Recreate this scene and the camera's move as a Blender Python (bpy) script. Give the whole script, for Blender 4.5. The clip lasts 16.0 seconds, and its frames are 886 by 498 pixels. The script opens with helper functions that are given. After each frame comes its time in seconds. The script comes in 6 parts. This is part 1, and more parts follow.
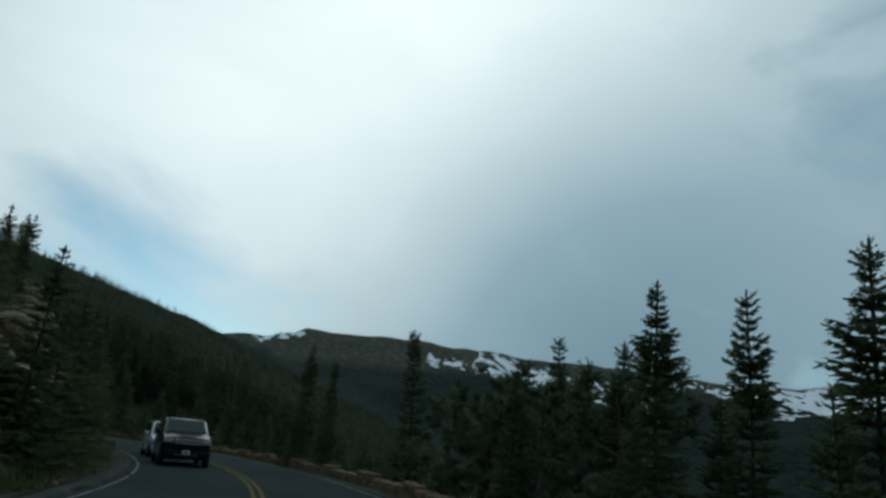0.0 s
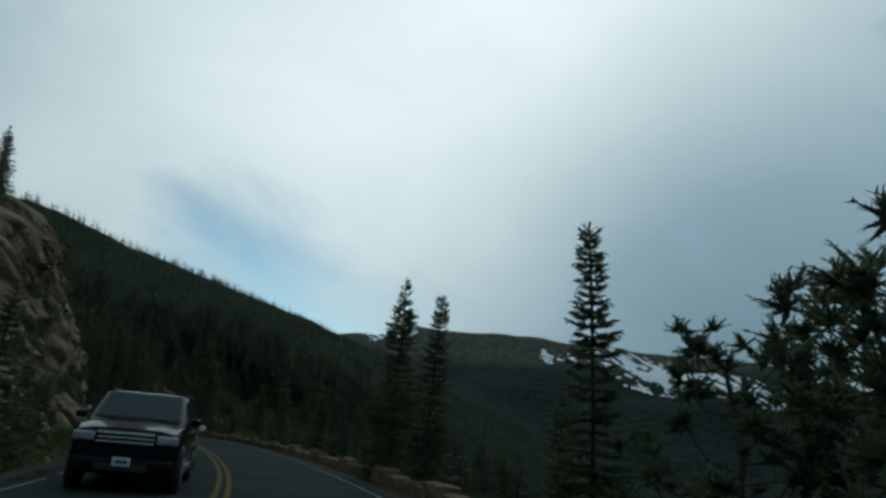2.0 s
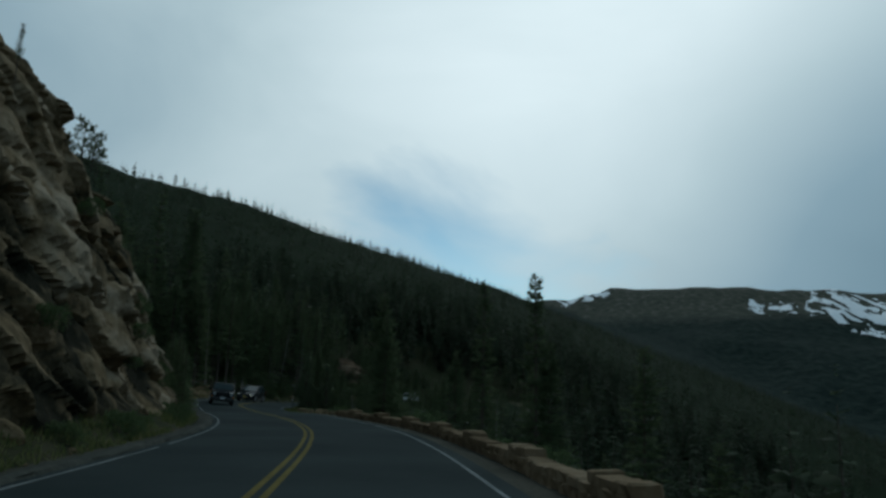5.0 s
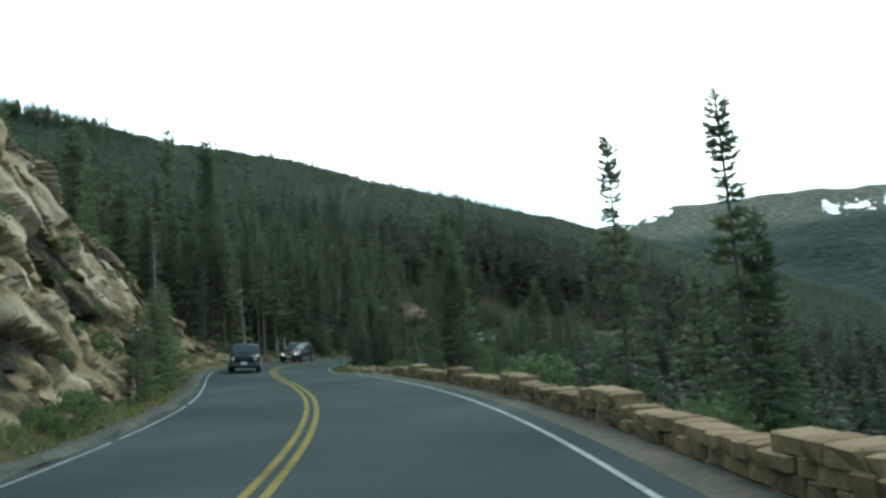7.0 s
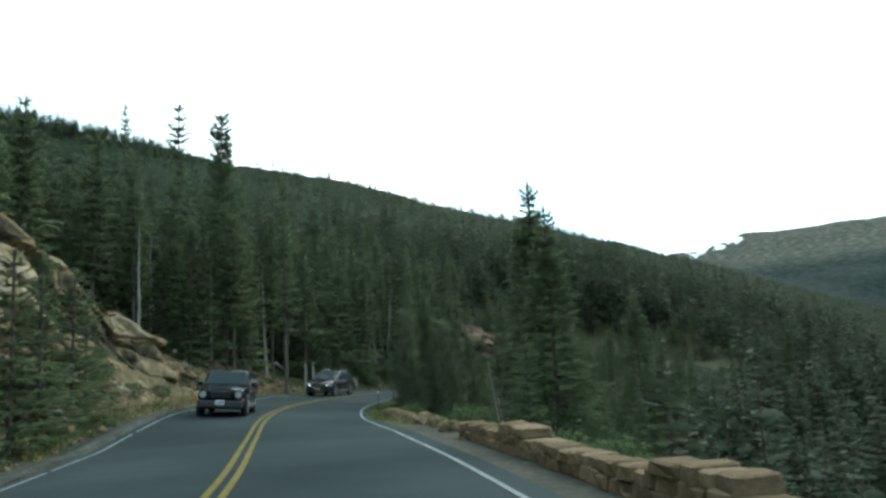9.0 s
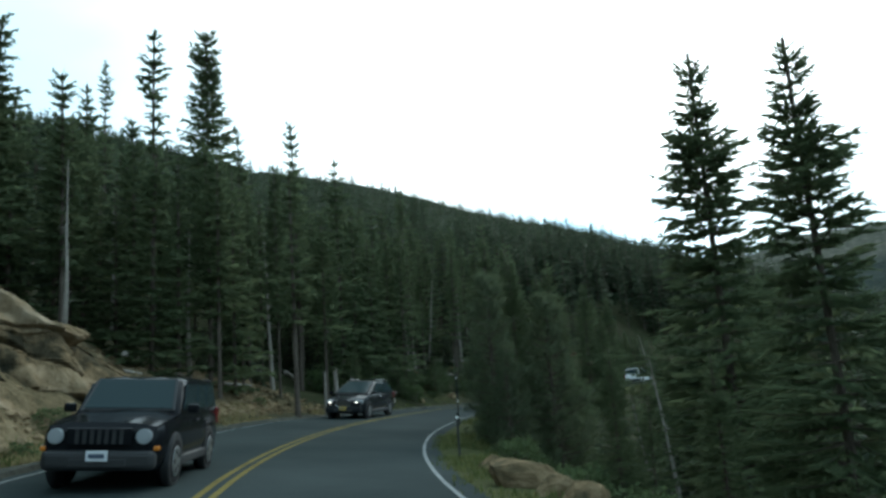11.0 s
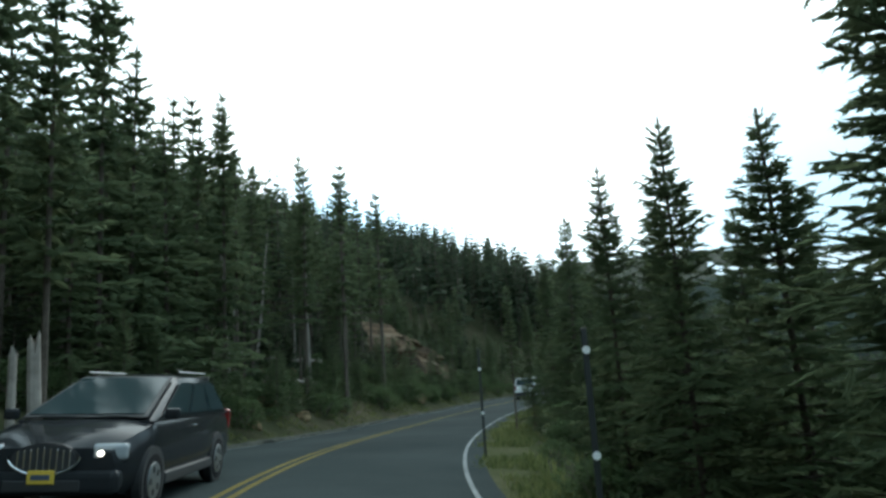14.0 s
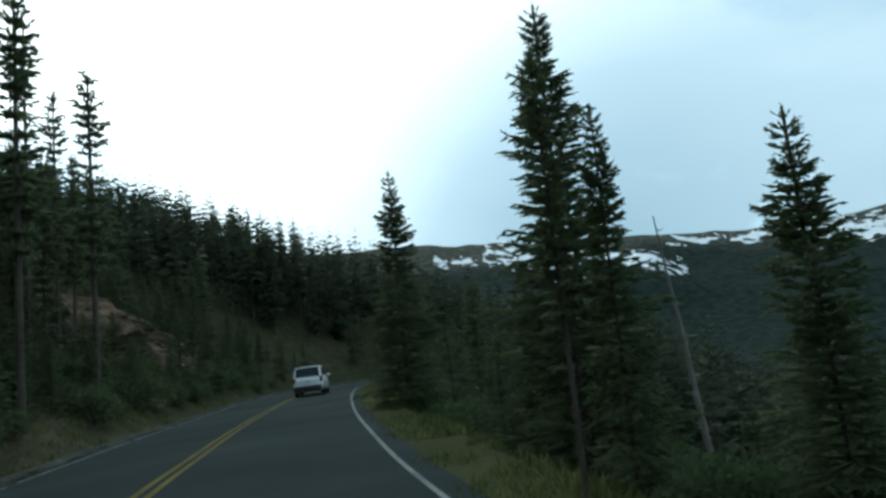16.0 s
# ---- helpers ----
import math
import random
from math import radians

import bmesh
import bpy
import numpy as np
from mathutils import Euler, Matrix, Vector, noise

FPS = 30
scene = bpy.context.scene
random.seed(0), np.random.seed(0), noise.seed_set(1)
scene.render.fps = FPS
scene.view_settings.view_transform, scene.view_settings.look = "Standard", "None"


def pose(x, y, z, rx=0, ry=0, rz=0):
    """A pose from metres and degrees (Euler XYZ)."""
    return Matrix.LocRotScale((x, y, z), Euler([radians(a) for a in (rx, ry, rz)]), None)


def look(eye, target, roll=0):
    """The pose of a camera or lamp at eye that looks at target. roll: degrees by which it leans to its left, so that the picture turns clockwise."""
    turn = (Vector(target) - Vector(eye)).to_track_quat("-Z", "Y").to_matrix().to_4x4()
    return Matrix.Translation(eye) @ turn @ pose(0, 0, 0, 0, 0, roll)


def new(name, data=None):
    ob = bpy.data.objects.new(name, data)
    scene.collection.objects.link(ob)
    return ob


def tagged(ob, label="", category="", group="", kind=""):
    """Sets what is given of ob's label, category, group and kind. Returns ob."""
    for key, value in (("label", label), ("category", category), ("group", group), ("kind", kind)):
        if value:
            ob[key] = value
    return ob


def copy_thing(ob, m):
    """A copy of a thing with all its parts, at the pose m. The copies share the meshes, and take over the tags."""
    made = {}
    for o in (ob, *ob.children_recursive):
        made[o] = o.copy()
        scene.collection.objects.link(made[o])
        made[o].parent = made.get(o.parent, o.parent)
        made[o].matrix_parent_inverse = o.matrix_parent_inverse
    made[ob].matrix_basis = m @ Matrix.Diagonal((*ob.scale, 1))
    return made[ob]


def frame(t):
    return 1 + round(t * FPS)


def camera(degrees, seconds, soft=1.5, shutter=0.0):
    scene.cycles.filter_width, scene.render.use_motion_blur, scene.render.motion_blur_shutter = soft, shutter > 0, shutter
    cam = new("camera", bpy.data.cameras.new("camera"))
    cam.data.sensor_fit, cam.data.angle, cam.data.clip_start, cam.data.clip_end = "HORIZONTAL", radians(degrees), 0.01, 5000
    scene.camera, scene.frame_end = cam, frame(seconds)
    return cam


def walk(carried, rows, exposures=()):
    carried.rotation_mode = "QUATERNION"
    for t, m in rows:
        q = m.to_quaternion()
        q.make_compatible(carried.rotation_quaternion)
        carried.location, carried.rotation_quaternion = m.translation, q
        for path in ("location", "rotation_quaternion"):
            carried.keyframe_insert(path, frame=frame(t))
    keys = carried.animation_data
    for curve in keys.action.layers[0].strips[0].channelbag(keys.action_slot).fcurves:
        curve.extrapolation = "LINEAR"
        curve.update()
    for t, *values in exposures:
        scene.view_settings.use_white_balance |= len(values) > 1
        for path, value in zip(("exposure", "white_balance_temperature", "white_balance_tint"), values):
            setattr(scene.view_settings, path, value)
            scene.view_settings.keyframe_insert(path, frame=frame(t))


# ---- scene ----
cam = camera(62.4, 16.0, soft=2.9)
PATH = [
    (0, (-0.000, 0.000, 1.450), (0.009, 1.927, 1.985), 5.2),
    (0.5, (-0.117, 4.401, 1.450), (-0.182, 6.336, 1.953), 4.1),
    (1, (-0.467, 8.820, 1.450), (-0.595, 10.743, 1.984), 3.6),
    (1.5, (-1.048, 13.221, 1.450), (-1.250, 15.140, 1.975), 4.4),
    (2, (-1.848, 17.553, 1.450), (-2.131, 19.468, 1.954), 5.1),
    (2.5, (-2.849, 21.787, 1.450), (-3.242, 23.671, 1.995), 2.6),
    (3, (-4.041, 25.929, 1.450), (-4.463, 27.795, 2.033), 2.0),
    (3.5, (-5.415, 29.998, 1.450), (-5.866, 31.864, 2.010), 0.6),
    (4, (-6.947, 33.989, 1.450), (-7.503, 35.817, 2.040), -0.6),
    (4.5, (-8.600, 37.885, 1.450), (-9.296, 39.688, 1.956), 3.9),
    (5, (-10.345, 41.682, 1.450), (-11.101, 43.489, 1.844), 1.8),
    (5.5, (-12.162, 45.389, 1.450), (-12.936, 47.193, 1.834), 1.1),
    (6, (-14.041, 49.027, 1.450), (-14.858, 50.821, 1.790), -0.5),
    (6.5, (-15.975, 52.631, 1.450), (-16.842, 54.411, 1.736), -2.5),
    (7, (-17.960, 56.232, 1.450), (-18.868, 57.997, 1.691), -4.1),
    (7.5, (-20.017, 59.848, 1.450), (-20.943, 61.607, 1.672), -4.8),
    (8, (-22.178, 63.453, 1.450), (-23.126, 65.198, 1.684), -4.6),
    (8.5, (-24.473, 66.977, 1.450), (-25.502, 68.662, 1.772), -3.8),
    (9, (-26.924, 70.377, 1.450), (-27.962, 72.055, 1.779), -3.3),
    (9.5, (-29.527, 73.648, 1.450), (-30.581, 75.312, 1.794), -3.0),
    (10, (-32.252, 76.794, 1.450), (-33.325, 78.443, 1.808), -2.9),
    (10.5, (-35.062, 79.832, 1.450), (-36.148, 81.471, 1.817), -3.2),
    (11, (-37.917, 82.786, 1.450), (-39.005, 84.424, 1.815), -4.1),
    (11.5, (-40.773, 85.698, 1.450), (-41.833, 87.352, 1.826), -7.8),
    (12, (-43.593, 88.629, 1.450), (-44.675, 90.266, 1.837), -7.1),
    (12.5, (-46.340, 91.642, 1.450), (-47.361, 93.316, 1.844), -4.5),
    (13, (-48.981, 94.782, 1.450), (-49.894, 96.506, 1.891), -6.0),
    (13.5, (-51.474, 98.079, 1.450), (-52.250, 99.875, 1.866), -5.3),
    (14, (-53.774, 101.544, 1.450), (-54.376, 103.415, 1.821), -3.8),
    (14.5, (-55.847, 105.178, 1.450), (-56.267, 107.090, 1.857), -4.7),
    (15, (-57.687, 108.980, 1.450), (-57.896, 110.939, 1.793), -6.9),
    (15.5, (-59.279, 112.927, 1.450), (-59.245, 114.902, 1.761), -8.0),
    (16, (-60.588, 116.961, 1.450), (-60.476, 118.936, 1.743), -6.0),
]
walk(cam, [(t, look(eye, target, roll)) for t, eye, target, roll in PATH],
     exposures=[(0.0, -0.78, 6000, 0), (1.5, -0.88, 6000, 0), (5.0, -0.95, 5800, -1), (7.3, 1.7, 6300, 0), (8.7, 1.6, 6300, 1), (10.8, 0.95, 6000, 0), (11.6, 1.25, 6200, 2), (13.0, 1.25, 6200, 2), (14.4, 1.0, 6200, 1), (15.0, 0.35, 6000, 0), (16.0, 0.25, 6000, 0)])

# ---- world and sun ----
SUN_AZ, SUN_EL = radians(7), radians(36)          # to the left of +y, above the horizon
SUN_DIR = Vector((-math.sin(SUN_AZ) * math.cos(SUN_EL), math.cos(SUN_AZ) * math.cos(SUN_EL), math.sin(SUN_EL)))
world = bpy.data.worlds.new("overcast_sky")
scene.world = world
world.use_nodes = True
wn, wl = world.node_tree.nodes, world.node_tree.links
wn.clear()


def wnode(kind, **values):
    n = wn.new(kind)
    for k, v in values.items():
        n.inputs[k].default_value = v
    return n


def wmath(op, a, b=None, clamp=False):
    n = wn.new("ShaderNodeMath")
    n.operation, n.use_clamp = op, clamp
    for i, v in enumerate((a, b)):
        if v is None:
            continue
        if isinstance(v, (int, float)):
            n.inputs[i].default_value = v
        else:
            wl.new(v, n.inputs[i])
    return n.outputs[0]


def wramp(fac, stops):
    n = wn.new("ShaderNodeValToRGB")
    els = n.color_ramp.elements
    while len(els) < len(stops):
        els.new(0.5)
    for e, (p, c) in zip(els, stops):
        e.position, e.color = p, (*c, 1)
    wl.new(fac, n.inputs[0])
    return n.outputs[0]


w_out = wn.new("ShaderNodeOutputWorld")
w_bg = wn.new("ShaderNodeBackground")
w_co = wn.new("ShaderNodeTexCoord")
w_sky = wn.new("ShaderNodeTexSky")
w_sky.sky_type, w_sky.sun_disc = "NISHITA", False
w_sky.sun_elevation, w_sky.sun_rotation = SUN_EL, -SUN_AZ
w_sky.altitude = 3000
w_blue = wn.new("ShaderNodeMix")
w_blue.data_type, w_blue.blend_type = "RGBA", "MULTIPLY"
w_blue.inputs[0].default_value = 1.0
wl.new(w_sky.outputs[0], w_blue.inputs[6])
w_blue.inputs[7].default_value = (0.160, 0.158, 0.124, 1)
w_map = wn.new("ShaderNodeMapping")
w_map.inputs["Scale"].default_value = (1.0, 1.0, 1.9)
w_map.inputs["Location"].default_value = (0.35, 0.1, 0.0)
wl.new(w_co.outputs["Generated"], w_map.inputs[0])
w_n1 = wnode("ShaderNodeTexNoise", Scale=2.1, Detail=7.0, Roughness=0.5, Distortion=0.5)
w_n2 = wnode("ShaderNodeTexNoise", Scale=1.25, Detail=5.0, Roughness=0.45, Distortion=0.3)
wl.new(w_map.outputs[0], w_n1.inputs["Vector"])
wl.new(w_map.outputs[0], w_n2.inputs["Vector"])
# brightness towards the veiled sun
w_dot = wn.new("ShaderNodeVectorMath")
w_dot.operation = "DOT_PRODUCT"
wl.new(w_co.outputs["Generated"], w_dot.inputs[0])
w_dot.inputs[1].default_value = SUN_DIR
w_glow = wmath("POWER", wmath("MAXIMUM", w_dot.outputs["Value"], 0.0), 5.0)
w_bank = wn.new("ShaderNodeVectorMath")          # a grey bank of cloud low in the west
w_bank.operation = "DOT_PRODUCT"
wl.new(w_co.outputs["Generated"], w_bank.inputs[0])
w_bank.inputs[1].default_value = Vector((math.sin(radians(13)) * math.cos(radians(12)), math.cos(radians(13)) * math.cos(radians(12)), math.sin(radians(12))))
w_low = wmath("MULTIPLY", wmath("POWER", wmath("MAXIMUM", w_bank.outputs["Value"], 0.0), 22.0), wmath("ADD", w_n1.outputs[0], 0.25))
w_tone = wmath("SUBTRACT", wmath("ADD", wmath("ADD", wmath("ADD", wmath("MULTIPLY", w_n2.outputs[0], 0.20), wmath("MULTIPLY", w_n1.outputs[0], 0.30)), 0.11), wmath("MULTIPLY", w_glow, 0.5)), wmath("MULTIPLY", w_low, 0.48))
w_cloud = wramp(w_tone, [(0.18, (0.28, 0.40, 0.48)), (0.40, (0.43, 0.56, 0.645)), (0.60, (0.81, 0.91, 0.945)), (0.92, (1.50, 1.51, 1.50))])
w_gap = wn.new("ShaderNodeVectorMath")           # clear sky under the cloud's edge
w_gap.operation = "DOT_PRODUCT"
wl.new(w_co.outputs["Generated"], w_gap.inputs[0])
w_gap.inputs[1].default_value = Vector((-math.sin(radians(26)) * math.cos(radians(9)), math.cos(radians(26)) * math.cos(radians(9)), math.sin(radians(9))))
w_clear = wmath("POWER", wmath("MAXIMUM", w_gap.outputs["Value"], 0.0), 36.0)
w_mask = wramp(wmath("ADD", wmath("SUBTRACT", w_n1.outputs[0], wmath("MULTIPLY", w_clear, 0.34)), wmath("MULTIPLY", w_glow, 0.12)), [(0.23, (0, 0, 0)), (0.42, (1, 1, 1))])
w_mix = wn.new("ShaderNodeMix")
w_mix.data_type = "RGBA"
wl.new(w_mask, w_mix.inputs[0])
wl.new(w_blue.outputs[2], w_mix.inputs[6])
wl.new(w_cloud, w_mix.inputs[7])
wl.new(w_mix.outputs[2], w_bg.inputs["Color"])
# the overcast is brightest round the veiled sun and dullest behind
w_half = wmath("MULTIPLY", wmath("ADD", w_dot.outputs["Value"], 1.0), 0.5)
wl.new(wmath("MULTIPLY", wmath("ADD", wmath("MULTIPLY", wmath("MULTIPLY", w_half, w_half), 0.35), 1.1), 0.85), w_bg.inputs["Strength"])
wl.new(w_bg.outputs[0], w_out.inputs[0])

sun = new("sun", bpy.data.lights.new("sun", "SUN"))
sun.data.energy, sun.data.angle, sun.data.color = 0.35, radians(16), (1.0, 0.96, 0.9)
sun.matrix_world = look(SUN_DIR * 50, (0, 0, 0))


# ---- materials ----
def material(name, rough=0.8, metal=0.0):
    m = bpy.data.materials.new(name)
    m.use_nodes = True
    b = m.node_tree.nodes["Principled BSDF"]
    b.inputs["Roughness"].default_value, b.inputs["Metallic"].default_value = rough, metal
    if rough > 0.7:
        b.inputs["Specular IOR Level"].default_value = 0.12 if rough < 0.9 else 0.02
    return m, m.node_tree.nodes, m.node_tree.links, b


def plain(name, col, rough=0.6, metal=0.0, emit=0.0):
    m, n, l, b = material(name, rough, metal)
    b.inputs["Base Color"].default_value = (*col, 1)
    if emit:
        b.inputs["Emission Color"].default_value, b.inputs["Emission Strength"].default_value = (*col, 1), emit
    return m


def two_scale(name, stops, small=6.0, large=0.4, rough=0.9, bump=0.3, bump_dist=0.05, vary=0.0, attr="", mix=0.45):
    """Colour from noise at two scales through a ramp, with fine relief; vary: by object."""
    m, n, l, b = material(name, rough)
    co = n.new("ShaderNodeTexCoord")
    a, c = n.new("ShaderNodeTexNoise"), n.new("ShaderNodeTexNoise")
    a.inputs["Scale"].default_value, a.inputs["Detail"].default_value, a.inputs["Roughness"].default_value = small, 6, 0.65
    c.inputs["Scale"].default_value, c.inputs["Detail"].default_value = large, 4
    l.new(co.outputs["Object"], a.inputs["Vector"])
    l.new(co.outputs["Object"], c.inputs["Vector"])
    mx = n.new("ShaderNodeMix")
    mx.inputs[0].default_value = mix
    l.new(a.outputs[0], mx.inputs[2])
    l.new(c.outputs[0], mx.inputs[3])
    fac = mx.outputs[0]
    if vary:
        ob = n.new("ShaderNodeObjectInfo")
        ma = n.new("ShaderNodeMath")
        ma.operation = "MULTIPLY_ADD"
        l.new(ob.outputs["Random"], ma.inputs[0])
        ma.inputs[1].default_value = vary
        l.new(fac, ma.inputs[2])
        mb = n.new("ShaderNodeMath")
        mb.operation = "SUBTRACT"
        l.new(ma.outputs[0], mb.inputs[0])
        mb.inputs[1].default_value = vary / 2
        fac = mb.outputs[0]
    if attr:
        at, ma = n.new("ShaderNodeAttribute"), n.new("ShaderNodeMath")
        at.attribute_name, ma.operation = attr, "MULTIPLY_ADD"
        l.new(at.outputs["Fac"], ma.inputs[0])
        ma.inputs[1].default_value = 0.24
        l.new(fac, ma.inputs[2])
        fac = ma.outputs[0]
    r = n.new("ShaderNodeValToRGB")
    els = r.color_ramp.elements
    while len(els) < len(stops):
        els.new(0.5)
    for e, (p, col) in zip(els, stops):
        e.position, e.color = p, (*col, 1)
    l.new(fac, r.inputs[0])
    l.new(r.outputs[0], b.inputs["Base Color"])
    if bump:
        bp = n.new("ShaderNodeBump")
        bp.inputs["Strength"].default_value, bp.inputs["Distance"].default_value = bump, bump_dist
        l.new(a.outputs[0], bp.inputs["Height"])
        l.new(bp.outputs[0], b.inputs["Normal"])
    return m


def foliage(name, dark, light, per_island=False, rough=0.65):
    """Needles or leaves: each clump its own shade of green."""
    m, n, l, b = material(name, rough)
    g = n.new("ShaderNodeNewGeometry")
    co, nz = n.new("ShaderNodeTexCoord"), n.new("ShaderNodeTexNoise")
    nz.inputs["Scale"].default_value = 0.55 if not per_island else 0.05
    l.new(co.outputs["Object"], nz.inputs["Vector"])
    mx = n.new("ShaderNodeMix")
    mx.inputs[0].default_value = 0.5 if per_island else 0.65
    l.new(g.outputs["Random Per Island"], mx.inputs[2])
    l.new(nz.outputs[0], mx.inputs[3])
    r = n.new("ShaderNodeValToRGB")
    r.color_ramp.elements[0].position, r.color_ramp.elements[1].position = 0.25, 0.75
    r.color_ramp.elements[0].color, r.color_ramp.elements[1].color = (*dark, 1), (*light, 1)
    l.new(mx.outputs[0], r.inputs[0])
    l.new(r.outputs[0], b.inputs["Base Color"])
    b.inputs["Specular IOR Level"].default_value = 0.04
    tr, mix, out = n.new("ShaderNodeBsdfTranslucent"), n.new("ShaderNodeMixShader"), n["Material Output"]
    l.new(r.outputs[0], tr.inputs["Color"])
    mix.inputs[0].default_value = 0.5
    l.new(b.outputs[0], mix.inputs[1])
    l.new(tr.outputs[0], mix.inputs[2])
    l.new(mix.outputs[0], out.inputs["Surface"])
    return m


M_GROUND = two_scale("forest_floor", [(0.3, (0.018, 0.025, 0.011)), (0.5, (0.034, 0.037, 0.019)), (0.64, (0.065, 0.056, 0.036)), (0.78, (0.12, 0.10, 0.07))], 0.9, 0.06, 0.95, 0.6, 0.2)
M_WOOD_FLOOR = two_scale("dark_wood_floor", [(0.3, (0.009, 0.015, 0.007)), (0.6, (0.018, 0.027, 0.013)), (0.8, (0.034, 0.038, 0.022))], 0.7, 0.05, 0.95, 0.6, 0.3)
M_ASPHALT = two_scale("asphalt", [(0.3, (0.019, 0.026, 0.026)), (0.5, (0.030, 0.0385, 0.038)), (0.7, (0.045, 0.055, 0.054))], 28.0, 0.22, 0.95, 0.25, 0.01, mix=0.6)
M_YELLOW = two_scale("yellow_road_paint", [(0.32, (0.062, 0.054, 0.024)), (0.45, (0.125, 0.100, 0.034)), (0.62, (0.165, 0.133, 0.046))], 14.0, 0.8, 0.92, 0.15, 0.01)
M_WHITE = two_scale("white_road_paint", [(0.32, (0.10, 0.106, 0.104)), (0.46, (0.17, 0.181, 0.18)), (0.62, (0.25, 0.262, 0.26))], 9.0, 0.8, 0.92, 0.15, 0.01)
M_KERB = two_scale("kerb_concrete", [(0.3, (0.028, 0.032, 0.028)), (0.55, (0.062, 0.064, 0.054)), (0.75, (0.12, 0.112, 0.092))], 9.0, 0.9, 0.9, 0.4, 0.02)
M_DIRT = two_scale("gravel_shoulder", [(0.3, (0.03, 0.032, 0.025)), (0.5, (0.060, 0.058, 0.046)), (0.7, (0.105, 0.096, 0.076))], 7.0, 0.35, 0.95, 0.7, 0.04)
M_TURF = two_scale("grassy_dirt", [(0.3, (0.03, 0.038, 0.014)), (0.5, (0.05, 0.055, 0.024)), (0.66, (0.08, 0.075, 0.042)), (0.8, (0.13, 0.11, 0.075))], 5.0, 0.4, 0.95, 0.7, 0.05)
M_SAND = two_scale("sandy_bank", [(0.32, (0.045, 0.046, 0.025)), (0.44, (0.085, 0.070, 0.040)), (0.54, (0.135, 0.106, 0.062)), (0.64, (0.185, 0.148, 0.092)), (0.78, (0.25, 0.21, 0.155))], 3.2, 0.35, 0.95, 1.0, 0.15)
M_ROCK = two_scale("granite_rock", [(0.30, (0.026, 0.026, 0.018)), (0.41, (0.07, 0.060, 0.036)), (0.49, (0.165, 0.122, 0.070)), (0.60, (0.27, 0.205, 0.125)), (0.78, (0.38, 0.31, 0.22))], 2.4, 0.35, 0.92, 1.0, 0.18, mix=0.5)
M_CLIFF = two_scale("bedded_granite", [(0.30, (0.024, 0.023, 0.016)), (0.41, (0.060, 0.051, 0.032)), (0.50, (0.140, 0.104, 0.060)), (0.61, (0.225, 0.172, 0.108)), (0.80, (0.33, 0.27, 0.195))], 2.4, 0.35, 0.92, 1.0, 0.18, mix=0.5, attr="slab")
M_OUTCROP = two_scale("rusty_rock", [(0.30, (0.020, 0.018, 0.013)), (0.45, (0.058, 0.042, 0.028)), (0.6, (0.115, 0.079, 0.050)), (0.78, (0.18, 0.138, 0.098))], 1.4, 0.3, 0.92, 1.0, 0.18, attr="slab")
M_WALLSTONE = two_scale("wall_sandstone", [(0.25, (0.055, 0.043, 0.028)), (0.45, (0.125, 0.088, 0.053)), (0.6, (0.18, 0.130, 0.080)), (0.8, (0.23, 0.180, 0.122))], 5.0, 0.9, 0.9, 0.6, 0.03, vary=0.22)
M_BARK = two_scale("conifer_bark", [(0.3, (0.05, 0.04, 0.033)), (0.6, (0.13, 0.11, 0.09)), (0.8, (0.2, 0.175, 0.15))], 9.0, 0.8, 0.95, 0.7, 0.03)
M_DEAD = two_scale("weathered_dead_wood", [(0.3, (0.16, 0.14, 0.12)), (0.7, (0.36, 0.33, 0.29))], 7.0, 0.7, 0.9, 0.5, 0.02)
# fir and pine greens are lifted to stand in for haze over the darks
M_FIR = foliage("fir_needles", (0.088, 0.120, 0.066), (0.168, 0.205, 0.108))
M_PINE = foliage("pine_needles", (0.100, 0.130, 0.080), (0.185, 0.220, 0.130))
# darker than the firs above: the needles' shade on each other is in the colour
M_FOREST = foliage("self_shaded_needles", (0.044, 0.059, 0.037), (0.080, 0.102, 0.060), True)
M_SHRUB = foliage("shrub_leaves", (0.05, 0.075, 0.034), (0.11, 0.148, 0.068))
M_GRASS = foliage("roadside_grass", (0.05, 0.075, 0.025), (0.16, 0.17, 0.07), True)
M_DRY = foliage("dry_grass", (0.14, 0.12, 0.06), (0.30, 0.26, 0.14), True)
M_SNOW = two_scale("old_snow", [(0.3, (0.62, 0.66, 0.70)), (0.7, (0.84, 0.86, 0.88))], 0.05, 0.01, 0.7, 0.2, 0.5)


# ---- plan of the road: a smooth line along the lane on the right of the road ----
LANE = [(1.5, -40), (0.4, -24), (0, -8), (0, 0), (-0.38, 7.99), (-1.52, 15.9), (-3.37, 23.68), (-5.89, 31.28), (-8.95, 38.66), (-12.41, 45.88),
        (-16.15, 52.95), (-20.06, 59.93), (-24.29, 66.71), (-29.09, 73.11), (-34.38, 79.11), (-39.95, 84.86), (-45.46, 90.65),
        (-50.55, 96.82), (-54.93, 103.51), (-58.42, 110.7), (-60.95, 118.28), (-62.56, 126.12), (-63.69, 134.04), (-64.62, 141.98),
        (-65.37, 149.95), (-66.0, 157.91), (-66.4, 166.0), (-66.2, 174.0), (-65.0, 182.0), (-62.5, 190.0), (-58.5, 197.5)]


